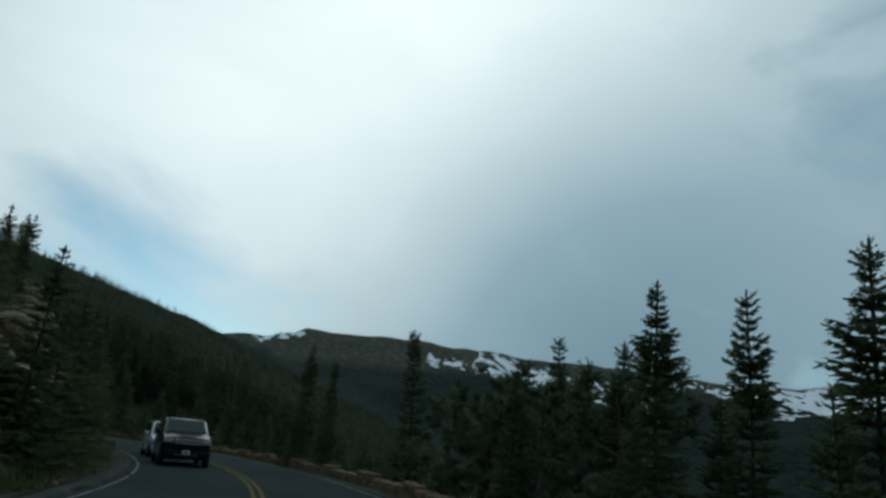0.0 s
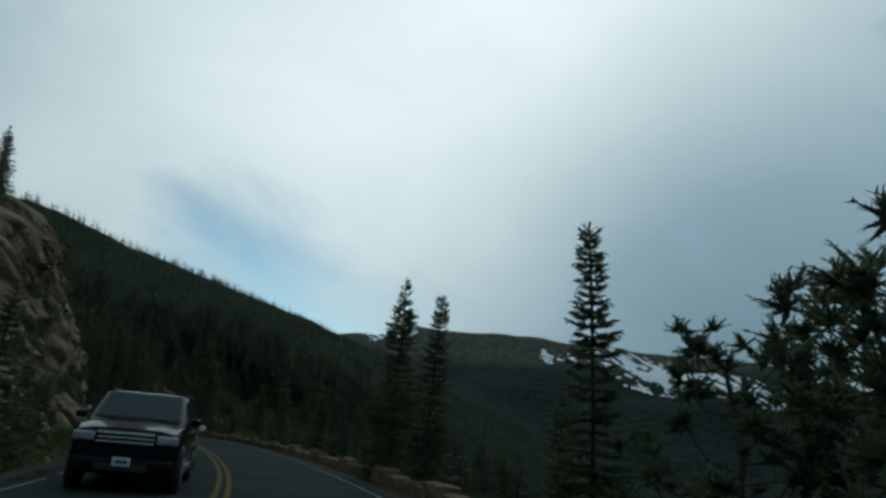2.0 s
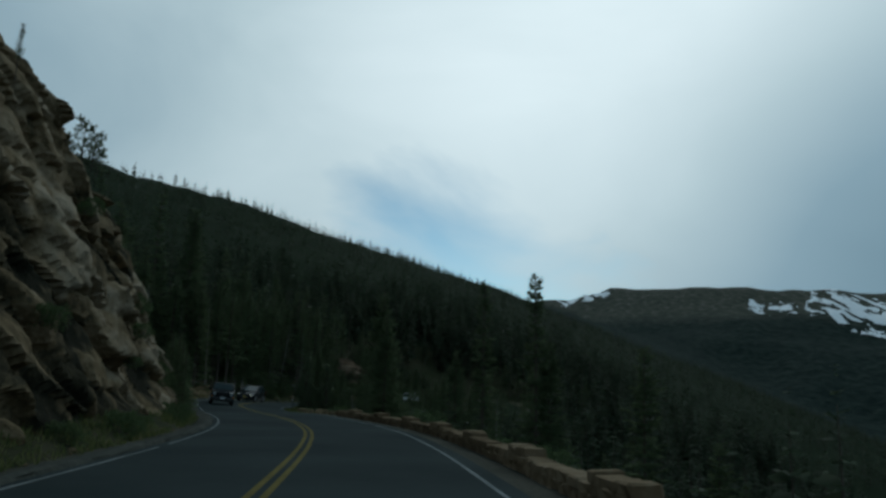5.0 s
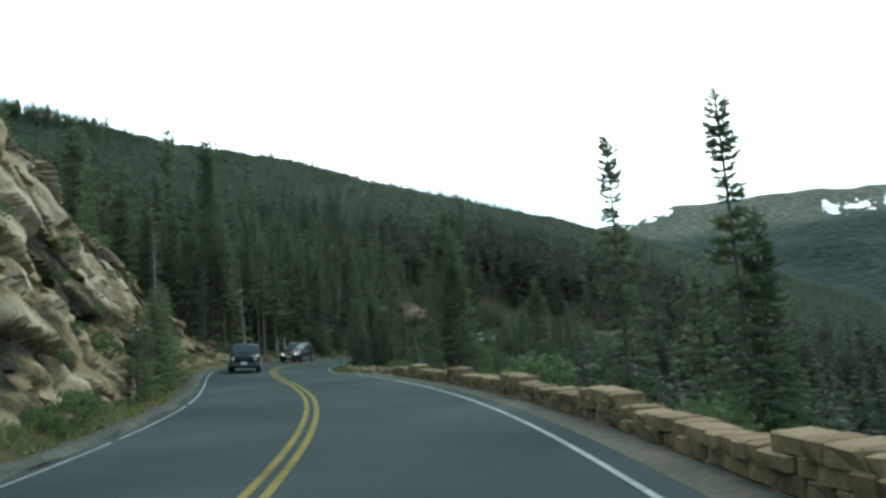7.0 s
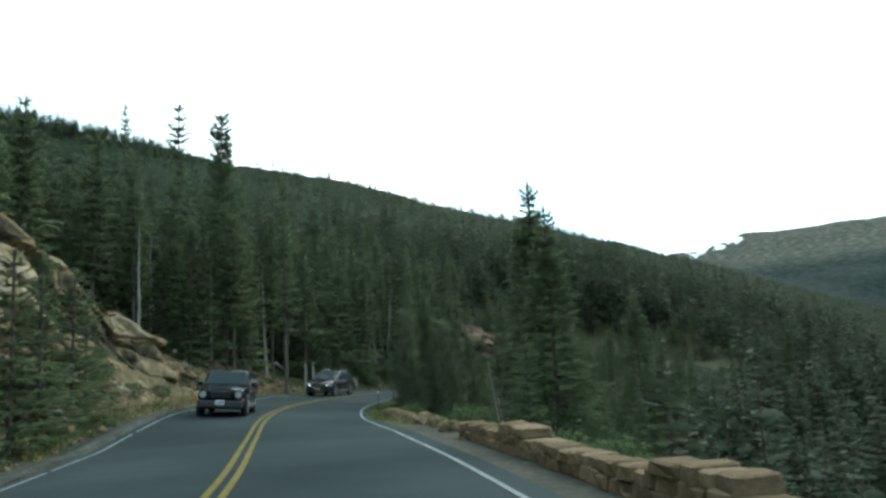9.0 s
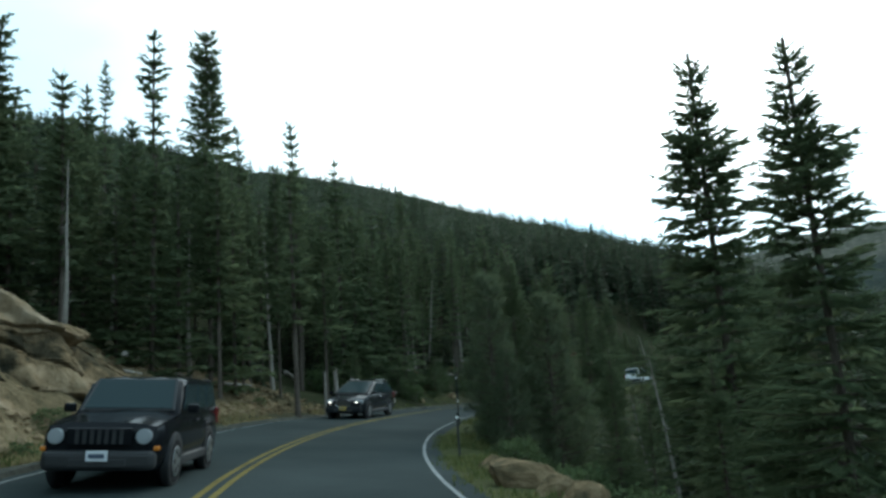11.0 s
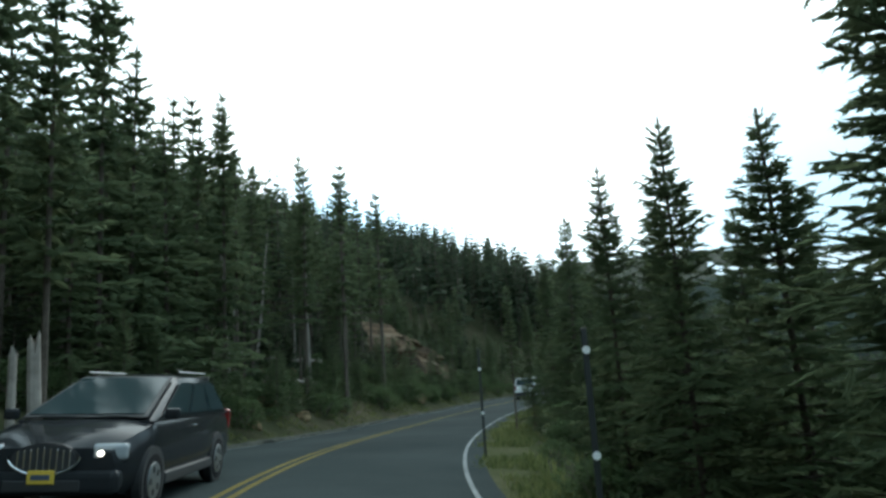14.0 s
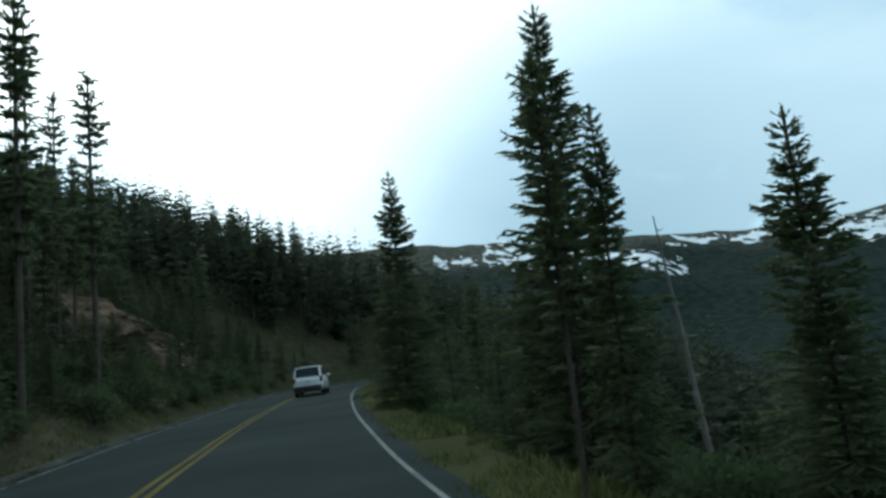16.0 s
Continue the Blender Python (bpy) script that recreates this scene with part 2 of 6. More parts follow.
def smooth_line(points, step=0.5):
    """Catmull-Rom through the points, then evenly spaced."""
    p = np.array(points, float)
    p = np.vstack([2 * p[0] - p[1], p, 2 * p[-1] - p[-2]])
    out = []
    for i in range(1, len(p) - 2):
        for u in np.linspace(0, 1, 24, endpoint=False):
            a, b, c, d = p[i - 1:i + 3]
            out.append(0.5 * (2 * b + (c - a) * u + (2 * a - 5 * b + 4 * c - d) * u * u + (3 * b - a - 3 * c + d) * u ** 3))
    out = np.array(out + [p[-2]])
    s = np.r_[0, np.cumsum(np.hypot(*np.diff(out, axis=0).T))]
    t = np.arange(0, s[-1], step)
    return np.c_[np.interp(t, s, out[:, 0]), np.interp(t, s, out[:, 1])], t


RP, RS = smooth_line(LANE)
RS = RS - RS[int(np.argmin(np.hypot(RP[:, 0], RP[:, 1])))]     # s = 0 where the drive begins
RT = np.gradient(RP, axis=0)
RT /= np.linalg.norm(RT, axis=1)[:, None]
RL = np.c_[-RT[:, 1], RT[:, 0]]                                # to the left
YEL, WHITE_R, WHITE_L = 1.66, -1.94, 5.17                      # offsets of the painted lines from that line


def road_xy(s, lat):
    s, lat = np.asarray(s, float), np.asarray(lat, float)
    px, py = np.interp(s, RS, RP[:, 0]), np.interp(s, RS, RP[:, 1])
    lx, ly = np.interp(s, RS, RL[:, 0]), np.interp(s, RS, RL[:, 1])
    return px + lx * lat, py + ly * lat


def road_sl(x, y):
    """Distance along the road and offset to the left of the camera's line."""
    x, y = np.asarray(x, float).ravel(), np.asarray(y, float).ravel()
    S, L = np.empty(len(x)), np.empty(len(x))
    for i in range(0, len(x), 4000):
        dx, dy = x[i:i + 4000, None] - RP[None, :, 0], y[i:i + 4000, None] - RP[None, :, 1]
        k = np.argmin(dx * dx + dy * dy, axis=1)
        r = np.arange(len(k))
        S[i:i + 4000] = RS[k] + dx[r, k] * RT[k, 0] + dy[r, k] * RT[k, 1]
        side = dx[r, k] * RL[k, 0] + dy[r, k] * RL[k, 1]
        L[i:i + 4000] = np.where(np.abs(side) > 1e-9, np.sign(side), 1) * np.hypot(dx[r, k], dy[r, k])
    return S, L


def vnoise(x, y, seed=0):
    """Smooth value noise of about -1 to 1."""
    x, y = np.asarray(x, float), np.asarray(y, float)
    xi, yi = np.floor(x).astype(np.int64), np.floor(y).astype(np.int64)
    u, v = x - xi, y - yi
    u, v = u * u * (3 - 2 * u), v * v * (3 - 2 * v)

    def h(a, b):
        k = (a * 374761393 + b * 668265263 + seed * 974634777) & 0xFFFFFFFF
        k = ((k ^ (k >> 13)) * 1274126177) & 0xFFFFFFFF
        return ((k ^ (k >> 16)) & 0xFFFF) / 32767.5 - 1
    return (h(xi, yi) * (1 - u) + h(xi + 1, yi) * u) * (1 - v) + (h(xi, yi + 1) * (1 - u) + h(xi + 1, yi + 1) * u) * v


def fbm(x, y, seed=0, octaves=4):
    return sum(vnoise(x * 2 ** k, y * 2 ** k, seed + k) * 0.5 ** k for k in range(octaves))


def smooth(a, b, x):
    u = np.clip((np.asarray(x, float) - a) / (b - a), 0, 1)
    return u * u * (3 - 2 * u)


# ---- the road leans into the bend on the right ----
LEAN = ([96, 106, 124, 134, 142, 150, 172, 190], [0.0, 0.080, 0.084, 0.045, 0.0, -0.028, -0.028, 0.0])


def lean_at(s):
    return np.interp(s, *LEAN)


def road_lean(s, lat):
    """Height that the cross-slope of the bend adds at an offset from the lane."""
    return np.interp(s, *LEAN) * np.clip(lat, -4.2, 7.0)


# ---- lie of the land ----
CX, CY = -30.0, 65.0
RIDGE_AZ = [-180, -120, -90, -60, -40, -32, -29, -25, -19, -13, -9, -3, 2, 5, 7.5, 8.6, 10, 12, 16, 30, 60, 120, 180]
RIDGE_EL = [3, 3, 5, 7, 7.6, 7.0, 6.7, 6.8, 7.3, 7.8, 8.1, 8.5, 8.7, 8.8, 8.7, 9.1, 8.5, 8.0, 7.6, 7.6, 6, 4, 3]
RIDGE_R = 1500.0
FOOT = ([0, 117, 200, 350, 500, 700, 1000, 2000], [-70, -70, -51, -17, 2, 27, 63, 160])      # y and x of the hillside's foot


def land(x, y):
    """Height of the ground: a planar wooded hillside above the road, a valley below it, a long ridge behind."""
    x, y = np.asarray(x, float), np.asarray(y, float)
    shape = x.shape
    x, y = x.ravel(), y.ravel()
    s, lat = road_sl(x, y)
    foot = np.interp(y, *FOOT)
    far_l = (foot - x) * 0.985
    w = smooth(100, 190, y)
    hill_l = (lat - 6.5) * (1 - w) + far_l * w
    n1 = fbm(x / 42, y / 42, 3) * np.clip(np.abs(hill_l) / 30, 0.05, 1)
    plane = 0.41 * np.clip(hill_l, -1e4, 250) - 0.10 * np.clip(hill_l - 250, 0, 900) + 2.2 * n1
    plane = plane + 3.6 * smooth(12, 50, hill_l) * (1 - smooth(110, 240, hill_l)) * smooth(70, 90, s) * (1 - smooth(150, 190, s))
    plane = np.maximum(plane, -75 + 6 * fbm(x / 90, y / 90, 8))
    r = np.hypot(x - CX, y - CY)
    az = np.degrees(np.arctan2(-(x - CX), y - CY))
    top = RIDGE_R * np.tan(np.radians(np.interp(az, RIDGE_AZ, RIDGE_EL))) + 3.5 * fbm(az / 1.3, az * 0, 5)
    u = np.clip((r - 330) / (RIDGE_R - 330), 0, 1) ** 1.55
    rough = fbm(x / 160, y / 160, 11, 5) * 20 * np.sin(np.clip((r - 330) / (RIDGE_R - 330), 0, 1) * np.pi)
    ridge = -80 + (top + 80) * u + rough
    ridge = np.where(r > RIDGE_R, top - (r - RIDGE_R) * 0.10, ridge)
    out = np.maximum(plane, ridge * smooth(300, 420, r) - 80 * (1 - smooth(300, 420, r)))
    # bench cut for the road
    d = np.where(lat > 0, lat - 6.4, -3.4 - lat)
    up = np.where(lat > 0, 0.62, 0.45) * np.maximum(d, 0)
    down = -0.62 * np.maximum(d, 0)
    near = np.clip(out, down, up)
    t = smooth(40, 70, np.abs(lat))
    out = near * (1 - t) + out * t
    out = out + 0.10 * fbm(x / 1.7, y / 1.7, 21, 3) * smooth(0.2, 1.5, d)
    inside = smooth(0.4, -0.4, d)
    on_road = smooth(RS[0] - 2, RS[0] + 2, s) * smooth(RS[-1] + 2, RS[-1] - 2, s)
    out = out * (1 - inside) - 0.14 * inside * on_road
    out = out + road_lean(s, lat) * (1 - smooth(9, 40, np.abs(lat)))
    return out.reshape(shape)


def ground_z(x, y):
    return float(land(np.array([x]), np.array([y]))[0])


# ---- mesh helpers ----
def mesh_np(name, verts, faces, mats, smooth_shade=False, mat_index=None, normals=None):
    """A mesh from numpy arrays; faces: (n, 3) or (n, 4)."""
    me = bpy.data.meshes.new(name)
    verts, faces = np.asarray(verts, np.float32), np.asarray(faces, np.int32)
    k = faces.shape[1]
    me.vertices.add(len(verts))
    me.vertices.foreach_set("co", verts.ravel())
    me.loops.add(faces.size)
    me.loops.foreach_set("vertex_index", faces.ravel())
    me.polygons.add(len(faces))
    me.polygons.foreach_set("loop_start", np.arange(0, faces.size, k, dtype=np.int32))
    if mat_index is not None:
        me.polygons.foreach_set("material_index", np.asarray(mat_index, np.int32))
    me.polygons.foreach_set("use_smooth", np.full(len(faces), smooth_shade))
    for m in mats if isinstance(mats, (list, tuple)) else [mats]:
        me.materials.append(m)
    me.update()
    me.validate()
    if normals is not None:
        me.polygons.foreach_set("use_smooth", np.full(len(faces), True))
        me.normals_split_custom_set_from_vertices(normals.tolist())
    return me


def soft_foliage(v, f, axis, up=0.18):
    """Faces turned outwards and normals that follow the crown's form, for the soft shading of needles."""
    out = v - axis
    out[:, 2] = 0
    out = out / (np.linalg.norm(out, axis=1, keepdims=True) + 1e-6)
    a, b, c = v[f[:, 0]], v[f[:, 1]], v[f[:, 2]]
    n = np.cross(b - a, c - a)
    n /= np.linalg.norm(n, axis=1, keepdims=True) + 1e-12
    want = out[f].mean(1) + [0, 0, up]
    flip = (n * want).sum(1) < 0
    f = f.copy()
    f[flip] = f[flip][:, ::-1]
    n[flip] *= -1
    nv = np.zeros_like(v)
    for k in range(3):
        np.add.at(nv, f[:, k], n)
    nv = nv / (np.linalg.norm(nv, axis=1, keepdims=True) + 1e-9) * 0.4 + out * 0.7 + [0, 0, up]
    return f, nv / np.linalg.norm(nv, axis=1, keepdims=True)


def part(name, bm, mat, parent, label=""):
    me = bpy.data.meshes.new(name)
    bm.to_mesh(me)
    bm.free()
    me.materials.append(mat)
    ob = new(name, me)
    ob.parent = parent
    return tagged(ob, label)


def strip(name, s0, s1, lats, zs, mat, step=0.6):
    """A ribbon along the road: offsets and heights across it."""
    s = np.arange(s0, s1 + 1e-6, step)
    n = len(lats)
    v = []
    for la, z in zip(lats, zs):
        xx, yy = road_xy(s, np.full_like(s, la))
        v.append(np.c_[xx, yy, z + road_lean(s, la)])
    v = np.stack(v, 1).reshape(-1, 3)
    i = np.arange(len(s) - 1)[:, None] * n + np.arange(n - 1)[None]
    f = np.stack([i, i + n, i + n + 1, i + 1], -1).reshape(-1, 4)[:, ::-1]
    return mesh_np(name, v, f, mat)


# ---- ground sheet ----
def build_ground():
    rr = np.r_[np.arange(0.5, 24, 1.2), np.arange(24, 120, 1.35), 120 * 1.035 ** np.arange(0, 60), 1000 * 1.03 ** np.arange(0, 40)]
    rr = np.unique(np.round(rr[rr < 3200], 2))
    aa = np.radians(np.arange(0, 360, 1.0))
    A, Rr = np.meshgrid(aa, rr)
    X, Y = CX - np.sin(A) * Rr, CY + np.cos(A) * Rr
    Z = land(X, Y)
    v = np.c_[X.ravel(), Y.ravel(), Z.ravel()]
    n = len(aa)
    i = np.arange(len(rr) - 1)[:, None] * n
    j = np.arange(n)[None]
    f = np.stack([i + j, i + (j + 1) % n, i + n + (j + 1) % n, i + n + j], -1).reshape(-1, 4)[:, ::-1]
    rad = np.repeat(rr[:-1], n)
    mid = v[f].mean(1)
    # a darker floor colour where the woods stand, away from the road
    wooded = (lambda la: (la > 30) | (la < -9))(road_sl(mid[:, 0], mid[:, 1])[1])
    me = mesh_np("ground", v, f, [M_GROUND, mountain_material(), M_WOOD_FLOOR], True, np.where(rad > 620, 1, np.where(wooded, 2, 0)))
    tagged(new("ground", me), "wooded mountainside with forest floor, valley and far tundra ridge", "ground", kind="structure")


def mountain_material():
    """Far slopes: dark forest below, grey-green tundra and rock above the tree line."""
    m, n, l, b = material("far_mountain_slope", 0.95)
    co = n.new("ShaderNodeTexCoord")
    sep = n.new("ShaderNodeSeparateXYZ")
    l.new(co.outputs["Object"], sep.inputs[0])
    nz, nf = n.new("ShaderNodeTexNoise"), n.new("ShaderNodeTexNoise")
    nz.inputs["Scale"].default_value, nz.inputs["Detail"].default_value = 0.006, 6
    nf.inputs["Scale"].default_value, nf.inputs["Detail"].default_value = 0.09, 5
    l.new(co.outputs["Object"], nz.inputs["Vector"])
    l.new(co.outputs["Object"], nf.inputs["Vector"])
    add = n.new("ShaderNodeMath")
    add.operation = "MULTIPLY_ADD"
    l.new(nz.outputs[0], add.inputs[0])
    add.inputs[1].default_value = 150
    l.new(sep.outputs["Z"], add.inputs[2])
    mr = n.new("ShaderNodeMapRange")
    l.new(add.outputs[0], mr.inputs[0])
    mr.inputs[1].default_value, mr.inputs[2].default_value = 195, 250
    lo, hi = n.new("ShaderNodeValToRGB"), n.new("ShaderNodeValToRGB")
    for r, stops in ((lo, [(0.35, (0.012, 0.020, 0.018)), (0.7, (0.030, 0.042, 0.034))]), (hi, [(0.3, (0.045, 0.052, 0.040)), (0.55, (0.08, 0.08, 0.062)), (0.75, (0.15, 0.14, 0.12))])):
        els = r.color_ramp.elements
        while len(els) < len(stops):
            els.new(0.5)
        for e, (p, c) in zip(els, stops):
            e.position, e.color = p, (*c, 1)
        l.new(nf.outputs[0], r.inputs[0])
    mx = n.new("ShaderNodeMix")
    mx.data_type = "RGBA"
    l.new(mr.outputs[0], mx.inputs[0])
    l.new(lo.outputs[0], mx.inputs[6])
    l.new(hi.outputs[0], mx.inputs[7])
    l.new(mx.outputs[2], b.inputs["Base Color"])
    bp = n.new("ShaderNodeBump")
    bp.inputs["Strength"].default_value, bp.inputs["Distance"].default_value = 0.8, 8
    l.new(nf.outputs[0], bp.inputs["Height"])
    l.new(bp.outputs[0], b.inputs["Normal"])
    return m


build_ground()


def kerb_mesh(s0, s1):
    """A low rough kerb whose edge is chipped and half buried in dirt."""
    s, n = np.arange(s0, s1, 0.22), 7
    V = []
    for k, (la, z) in enumerate(((5.40, -0.06), (5.43, 0.02), (5.47, 0.075), (5.56, 0.10), (5.70, 0.085), (5.84, 0.05), (6.15, -0.05))):
        wob = 0.035 * fbm(s / 1.3, np.full_like(s, k * 0.7), 61, 3) + 0.03 * fbm(s * 2.2, np.full_like(s, k * 1.3), 62, 2)
        lift = (0.035 * fbm(s / 2.1, np.full_like(s, k * 0.5), 63, 3) + 0.02 * fbm(s * 2.6, np.full_like(s, k * 1.9), 64, 2)) * (0 < k)
        x, y = road_xy(s, la + wob)
        V.append(np.c_[x, y, z + lift + road_lean(s, la)])
    v = np.stack(V, 1).reshape(-1, 3)
    i = np.arange(len(s) - 1)[:, None] * n + np.arange(n - 1)[None]
    return mesh_np("kerb", v, np.stack([i, i + n, i + n + 1, i + 1], -1).reshape(-1, 4)[:, ::-1], M_KERB)


def build_road():
    s0, s1 = -38, RS[-1] - 1
    road = tagged(new("road", strip("road", s0, s1, [-2.35, -1.0, YEL, 3.4, 5.5], [-0.01, 0.005, 0.02, 0.005, -0.01], M_ASPHALT)),
                  "grey two-lane mountain road of worn asphalt", "road", kind="structure")
    for nm, a, b, mat, lab in (("centre_line", YEL - 0.17, YEL - 0.06, M_YELLOW, "yellow painted centre line"),
                               ("centre_line", YEL + 0.06, YEL + 0.17, M_YELLOW, "yellow painted centre line"),
                               ("edge_line", WHITE_R - 0.04, WHITE_R + 0.04, M_WHITE, "white painted edge line")):
        z = [0.0245 if mat is M_YELLOW else 0.004] * 2
        o = new(nm, strip(nm, s0, s1, [a, b], z, mat))
        o.parent = road
        tagged(o, lab)
    worn, s = random.Random(4), s0
    while s < s1 - 12:
        length = worn.uniform(5, 11)
        o = new("edge_line", strip("edge_line", s, s + length, [WHITE_L - 0.035, WHITE_L + 0.035], [0.004] * 2, M_WHITE, 0.5))
        o.parent = road
        tagged(o, "worn stretch of white edge line")
        s += length + worn.uniform(0.2, 0.9)
    kerb = new("kerb", kerb_mesh(s0, s1))
    tagged(kerb, "low weathered asphalt and concrete kerb beside the slope", "kerb", kind="structure")
    for a, b, mat, lab in ((s0, 100, M_DIRT, "narrow gravel shoulder beside the stone wall"), (100, s1, M_TURF, "grassy dirt shoulder above the slope")):
        sh = new("shoulder", strip("shoulder", a, b, [-2.3, -2.7, -3.4, -4.2], [-0.012, -0.03, -0.05, -0.5], mat))
        tagged(sh, lab, "shoulder", kind="structure")
    ve = new("verge", strip("verge", s0, s1, [6.2, 6.8, 7.6], [-0.05, -0.02, 0.3], M_DIRT))
    tagged(ve, "gravel and dirt verge at the foot of the slope", "verge", kind="structure")


build_road()


# ---- trees ----
def tube(path, radii, sides=6):
    """A tapered tube through points; returns verts and triangles."""
    path = np.asarray(path, float)
    d = np.gradient(path, axis=0)
    d /= np.linalg.norm(d, axis=1)[:, None] + 1e-9
    ref = np.where(np.abs(d[:, 2:3]) > 0.9, [[1.0, 0, 0]], [[0, 0, 1.0]])
    a = np.cross(d, ref)
    a /= np.linalg.norm(a, axis=1)[:, None]
    b = np.cross(d, a)
    th = np.arange(sides) * 2 * np.pi / sides
    v = (path[:, None] + (a[:, None] * np.cos(th)[None, :, None] + b[:, None] * np.sin(th)[None, :, None]) * np.asarray(radii)[:, None, None]).reshape(-1, 3)
    i, j = np.arange(len(path) - 1)[:, None] * sides, np.arange(sides)[None]
    q = np.stack([i + j, i + (j + 1) % sides, i + sides + (j + 1) % sides, i + sides + j], -1).reshape(-1, 4)
    return v, np.r_[q[:, [0, 1, 2]], q[:, [0, 2, 3]]]


def blades(base, way, side, length, width):
    """Kites: from base along way, spread to both sides. Arrays of n."""
    n = len(base)
    mid = base + way * (length * 0.45)[:, None]
    v = np.stack([base, mid + side * width[:, None], base + way * length[:, None], mid - side * width[:, None]], 1).reshape(-1, 3)
    i = np.arange(n)[:, None] * 4
    return v, np.r_[i + [[0, 1, 2]], i + [[0, 2, 3]]]


def join(parts):
    vs, fs, k = [], [], 0
    for v, f in parts:
        vs.append(v)
        fs.append(f + k)
        k += len(v)
    return np.vstack(vs), np.vstack(fs)


def unit(v):
    return v / (np.linalg.norm(v, axis=-1, keepdims=True) + 1e-9)


def sprays(rng, a, b, body, fringe, length, width, droop=0.0, cap=0.05):
    """Needle-clad twigs: a, b are arrays of the twigs' ends. A slim crossed body of needles with a fringe of spikes leaning forward."""
    n = len(a)
    L = np.linalg.norm(b - a, axis=1)
    d = unit(b - a)
    out = []
    flat = unit(np.cross(d, np.array([0, 0, 1.0]) + rng.normal(0, 0.35, (n, 3))))
    for side, k in ((flat, 1.0), (unit(np.cross(d, flat)), 0.85)):
        out.append(blades(a, d, side, L, np.clip(L * body, 0.012, cap) * k * rng.uniform(0.75, 1.25, n)))
    k = np.repeat(np.arange(n), np.maximum(2, (L * fringe).astype(int)))
    t = rng.uniform(0.1, 1.0, len(k))
    base = a[k] + (b - a)[k] * t[:, None]
    r = rng.normal(0, 1, (len(k), 3))
    r = unit(r - d[k] * (r * d[k]).sum(1)[:, None]) * [1, 1, 0.7]
    way = unit(d[k] * rng.uniform(0.7, 1.5, len(k))[:, None] + r + [0, 0, -droop])
    ln = length * rng.uniform(0.6, 1.25, len(k)) * np.clip(0.5 + L[k] * 1.2, 0.5, 1)
    w = unit(np.cross(way, rng.normal(0, 1, (len(k), 3)))) * (width * rng.uniform(0.7, 1.3, len(k)) / 2)[:, None]
    out.append((np.stack([base - w, base + w, base + way * ln[:, None]], 1).reshape(-1, 3), np.arange(len(k) * 3).reshape(-1, 3)))
    return join(out)


def fir_parts(rng, height, spread, bare=0.12, gap=0.25, thin=1.0, droop=0.25, body=0.15, fringe=12, length=0.12, width=0.04, twigs=4, skip=0.12, cap=0.05, crowd=0.7, taper=0.7):
    """Trunk and crown of a conifer: whorls of boughs, each a flat drooping fan of twigs clad in needles."""
    bend = rng.normal(0, 0.012 * height, 2)
    z = np.linspace(0, height, 12)
    line = np.c_[bend[0] * (z / height) ** 2, bend[1] * (z / height) ** 2, z]
    base_r = 0.008 * height + 0.012
    trunk = tube(line, np.interp(z, [0, 0.15, height], [base_r * 1.35, base_r, 0.028]), 7)
    A, B, limbs = [], [], []
    zz, lump = height * bare, rng.uniform(0, 7)
    while zz < height * 0.985:
        u = zz / height
        reach = spread * (1 - u) ** taper * (0.55 + 0.45 * min(1, (u - bare) / 0.12 + 0.35)) * (1 + 0.16 * math.sin(zz * 2.1 + lump) + 0.10 * math.sin(zz * 5.3 + 2 * lump)) + 0.08
        count = rng.integers(6, 9)
        for a in rng.uniform(0, 2 * np.pi) + np.arange(count) * 2 * np.pi / count + rng.normal(0, 0.25, count):
            if rng.random() > thin:
                continue
            L = reach * rng.uniform(0.55, 1.12)
            tilt = np.interp(u, [0, 0.5, 0.9, 1], [-droop, -droop * 0.35, 0.35, 0.9]) + rng.normal(0, 0.1)
            c, side = np.array([np.cos(a), np.sin(a), 0.0]), np.array([-np.sin(a), np.cos(a), 0.0])
            o = np.array([np.interp(zz, z, line[:, 0]), np.interp(zz, z, line[:, 1]), zz])

            def at(t):
                return o + c * t + np.array([0, 0, 1.0]) * (t * tilt + 0.16 * t * t / max(L, 0.3))
            A += [at(0.08 * L), at(0.5 * L)]
            B += [at(0.58 * L), at(L)]
            if L > 0.25:
                for t in np.linspace(0.18, 0.88, twigs) + rng.normal(0, 0.03, twigs):
                    for sg in (1, -1):
                        if rng.random() < skip:
                            continue
                        q = at(t * L)
                        l2 = L * (0.50 - 0.34 * t) * rng.uniform(0.6, 1.2) + 0.05
                        A.append(q)
                        B.append(q + (c * 0.8 + side * sg * 0.8 + np.array([0, 0, tilt * 0.6 - 0.10 + rng.normal(0, 0.14)])) * l2)
                if twigs > 2:
                    limbs.append(tube([o, at(L * 0.5), at(L * 0.9)], [0.014 + 0.006 * L, 0.010, 0.004], 3))
        zz += gap * rng.uniform(0.7, 1.3) * (1.0 if u < 0.7 else crowd)
    A.append(line[-1] - [0, 0, 0.35])
    B.append(line[-1] + [0, 0, 0.05])
    return join([trunk] + limbs), sprays(rng, np.array(A), np.array(B), body, fringe, length, width, 0.1, cap)


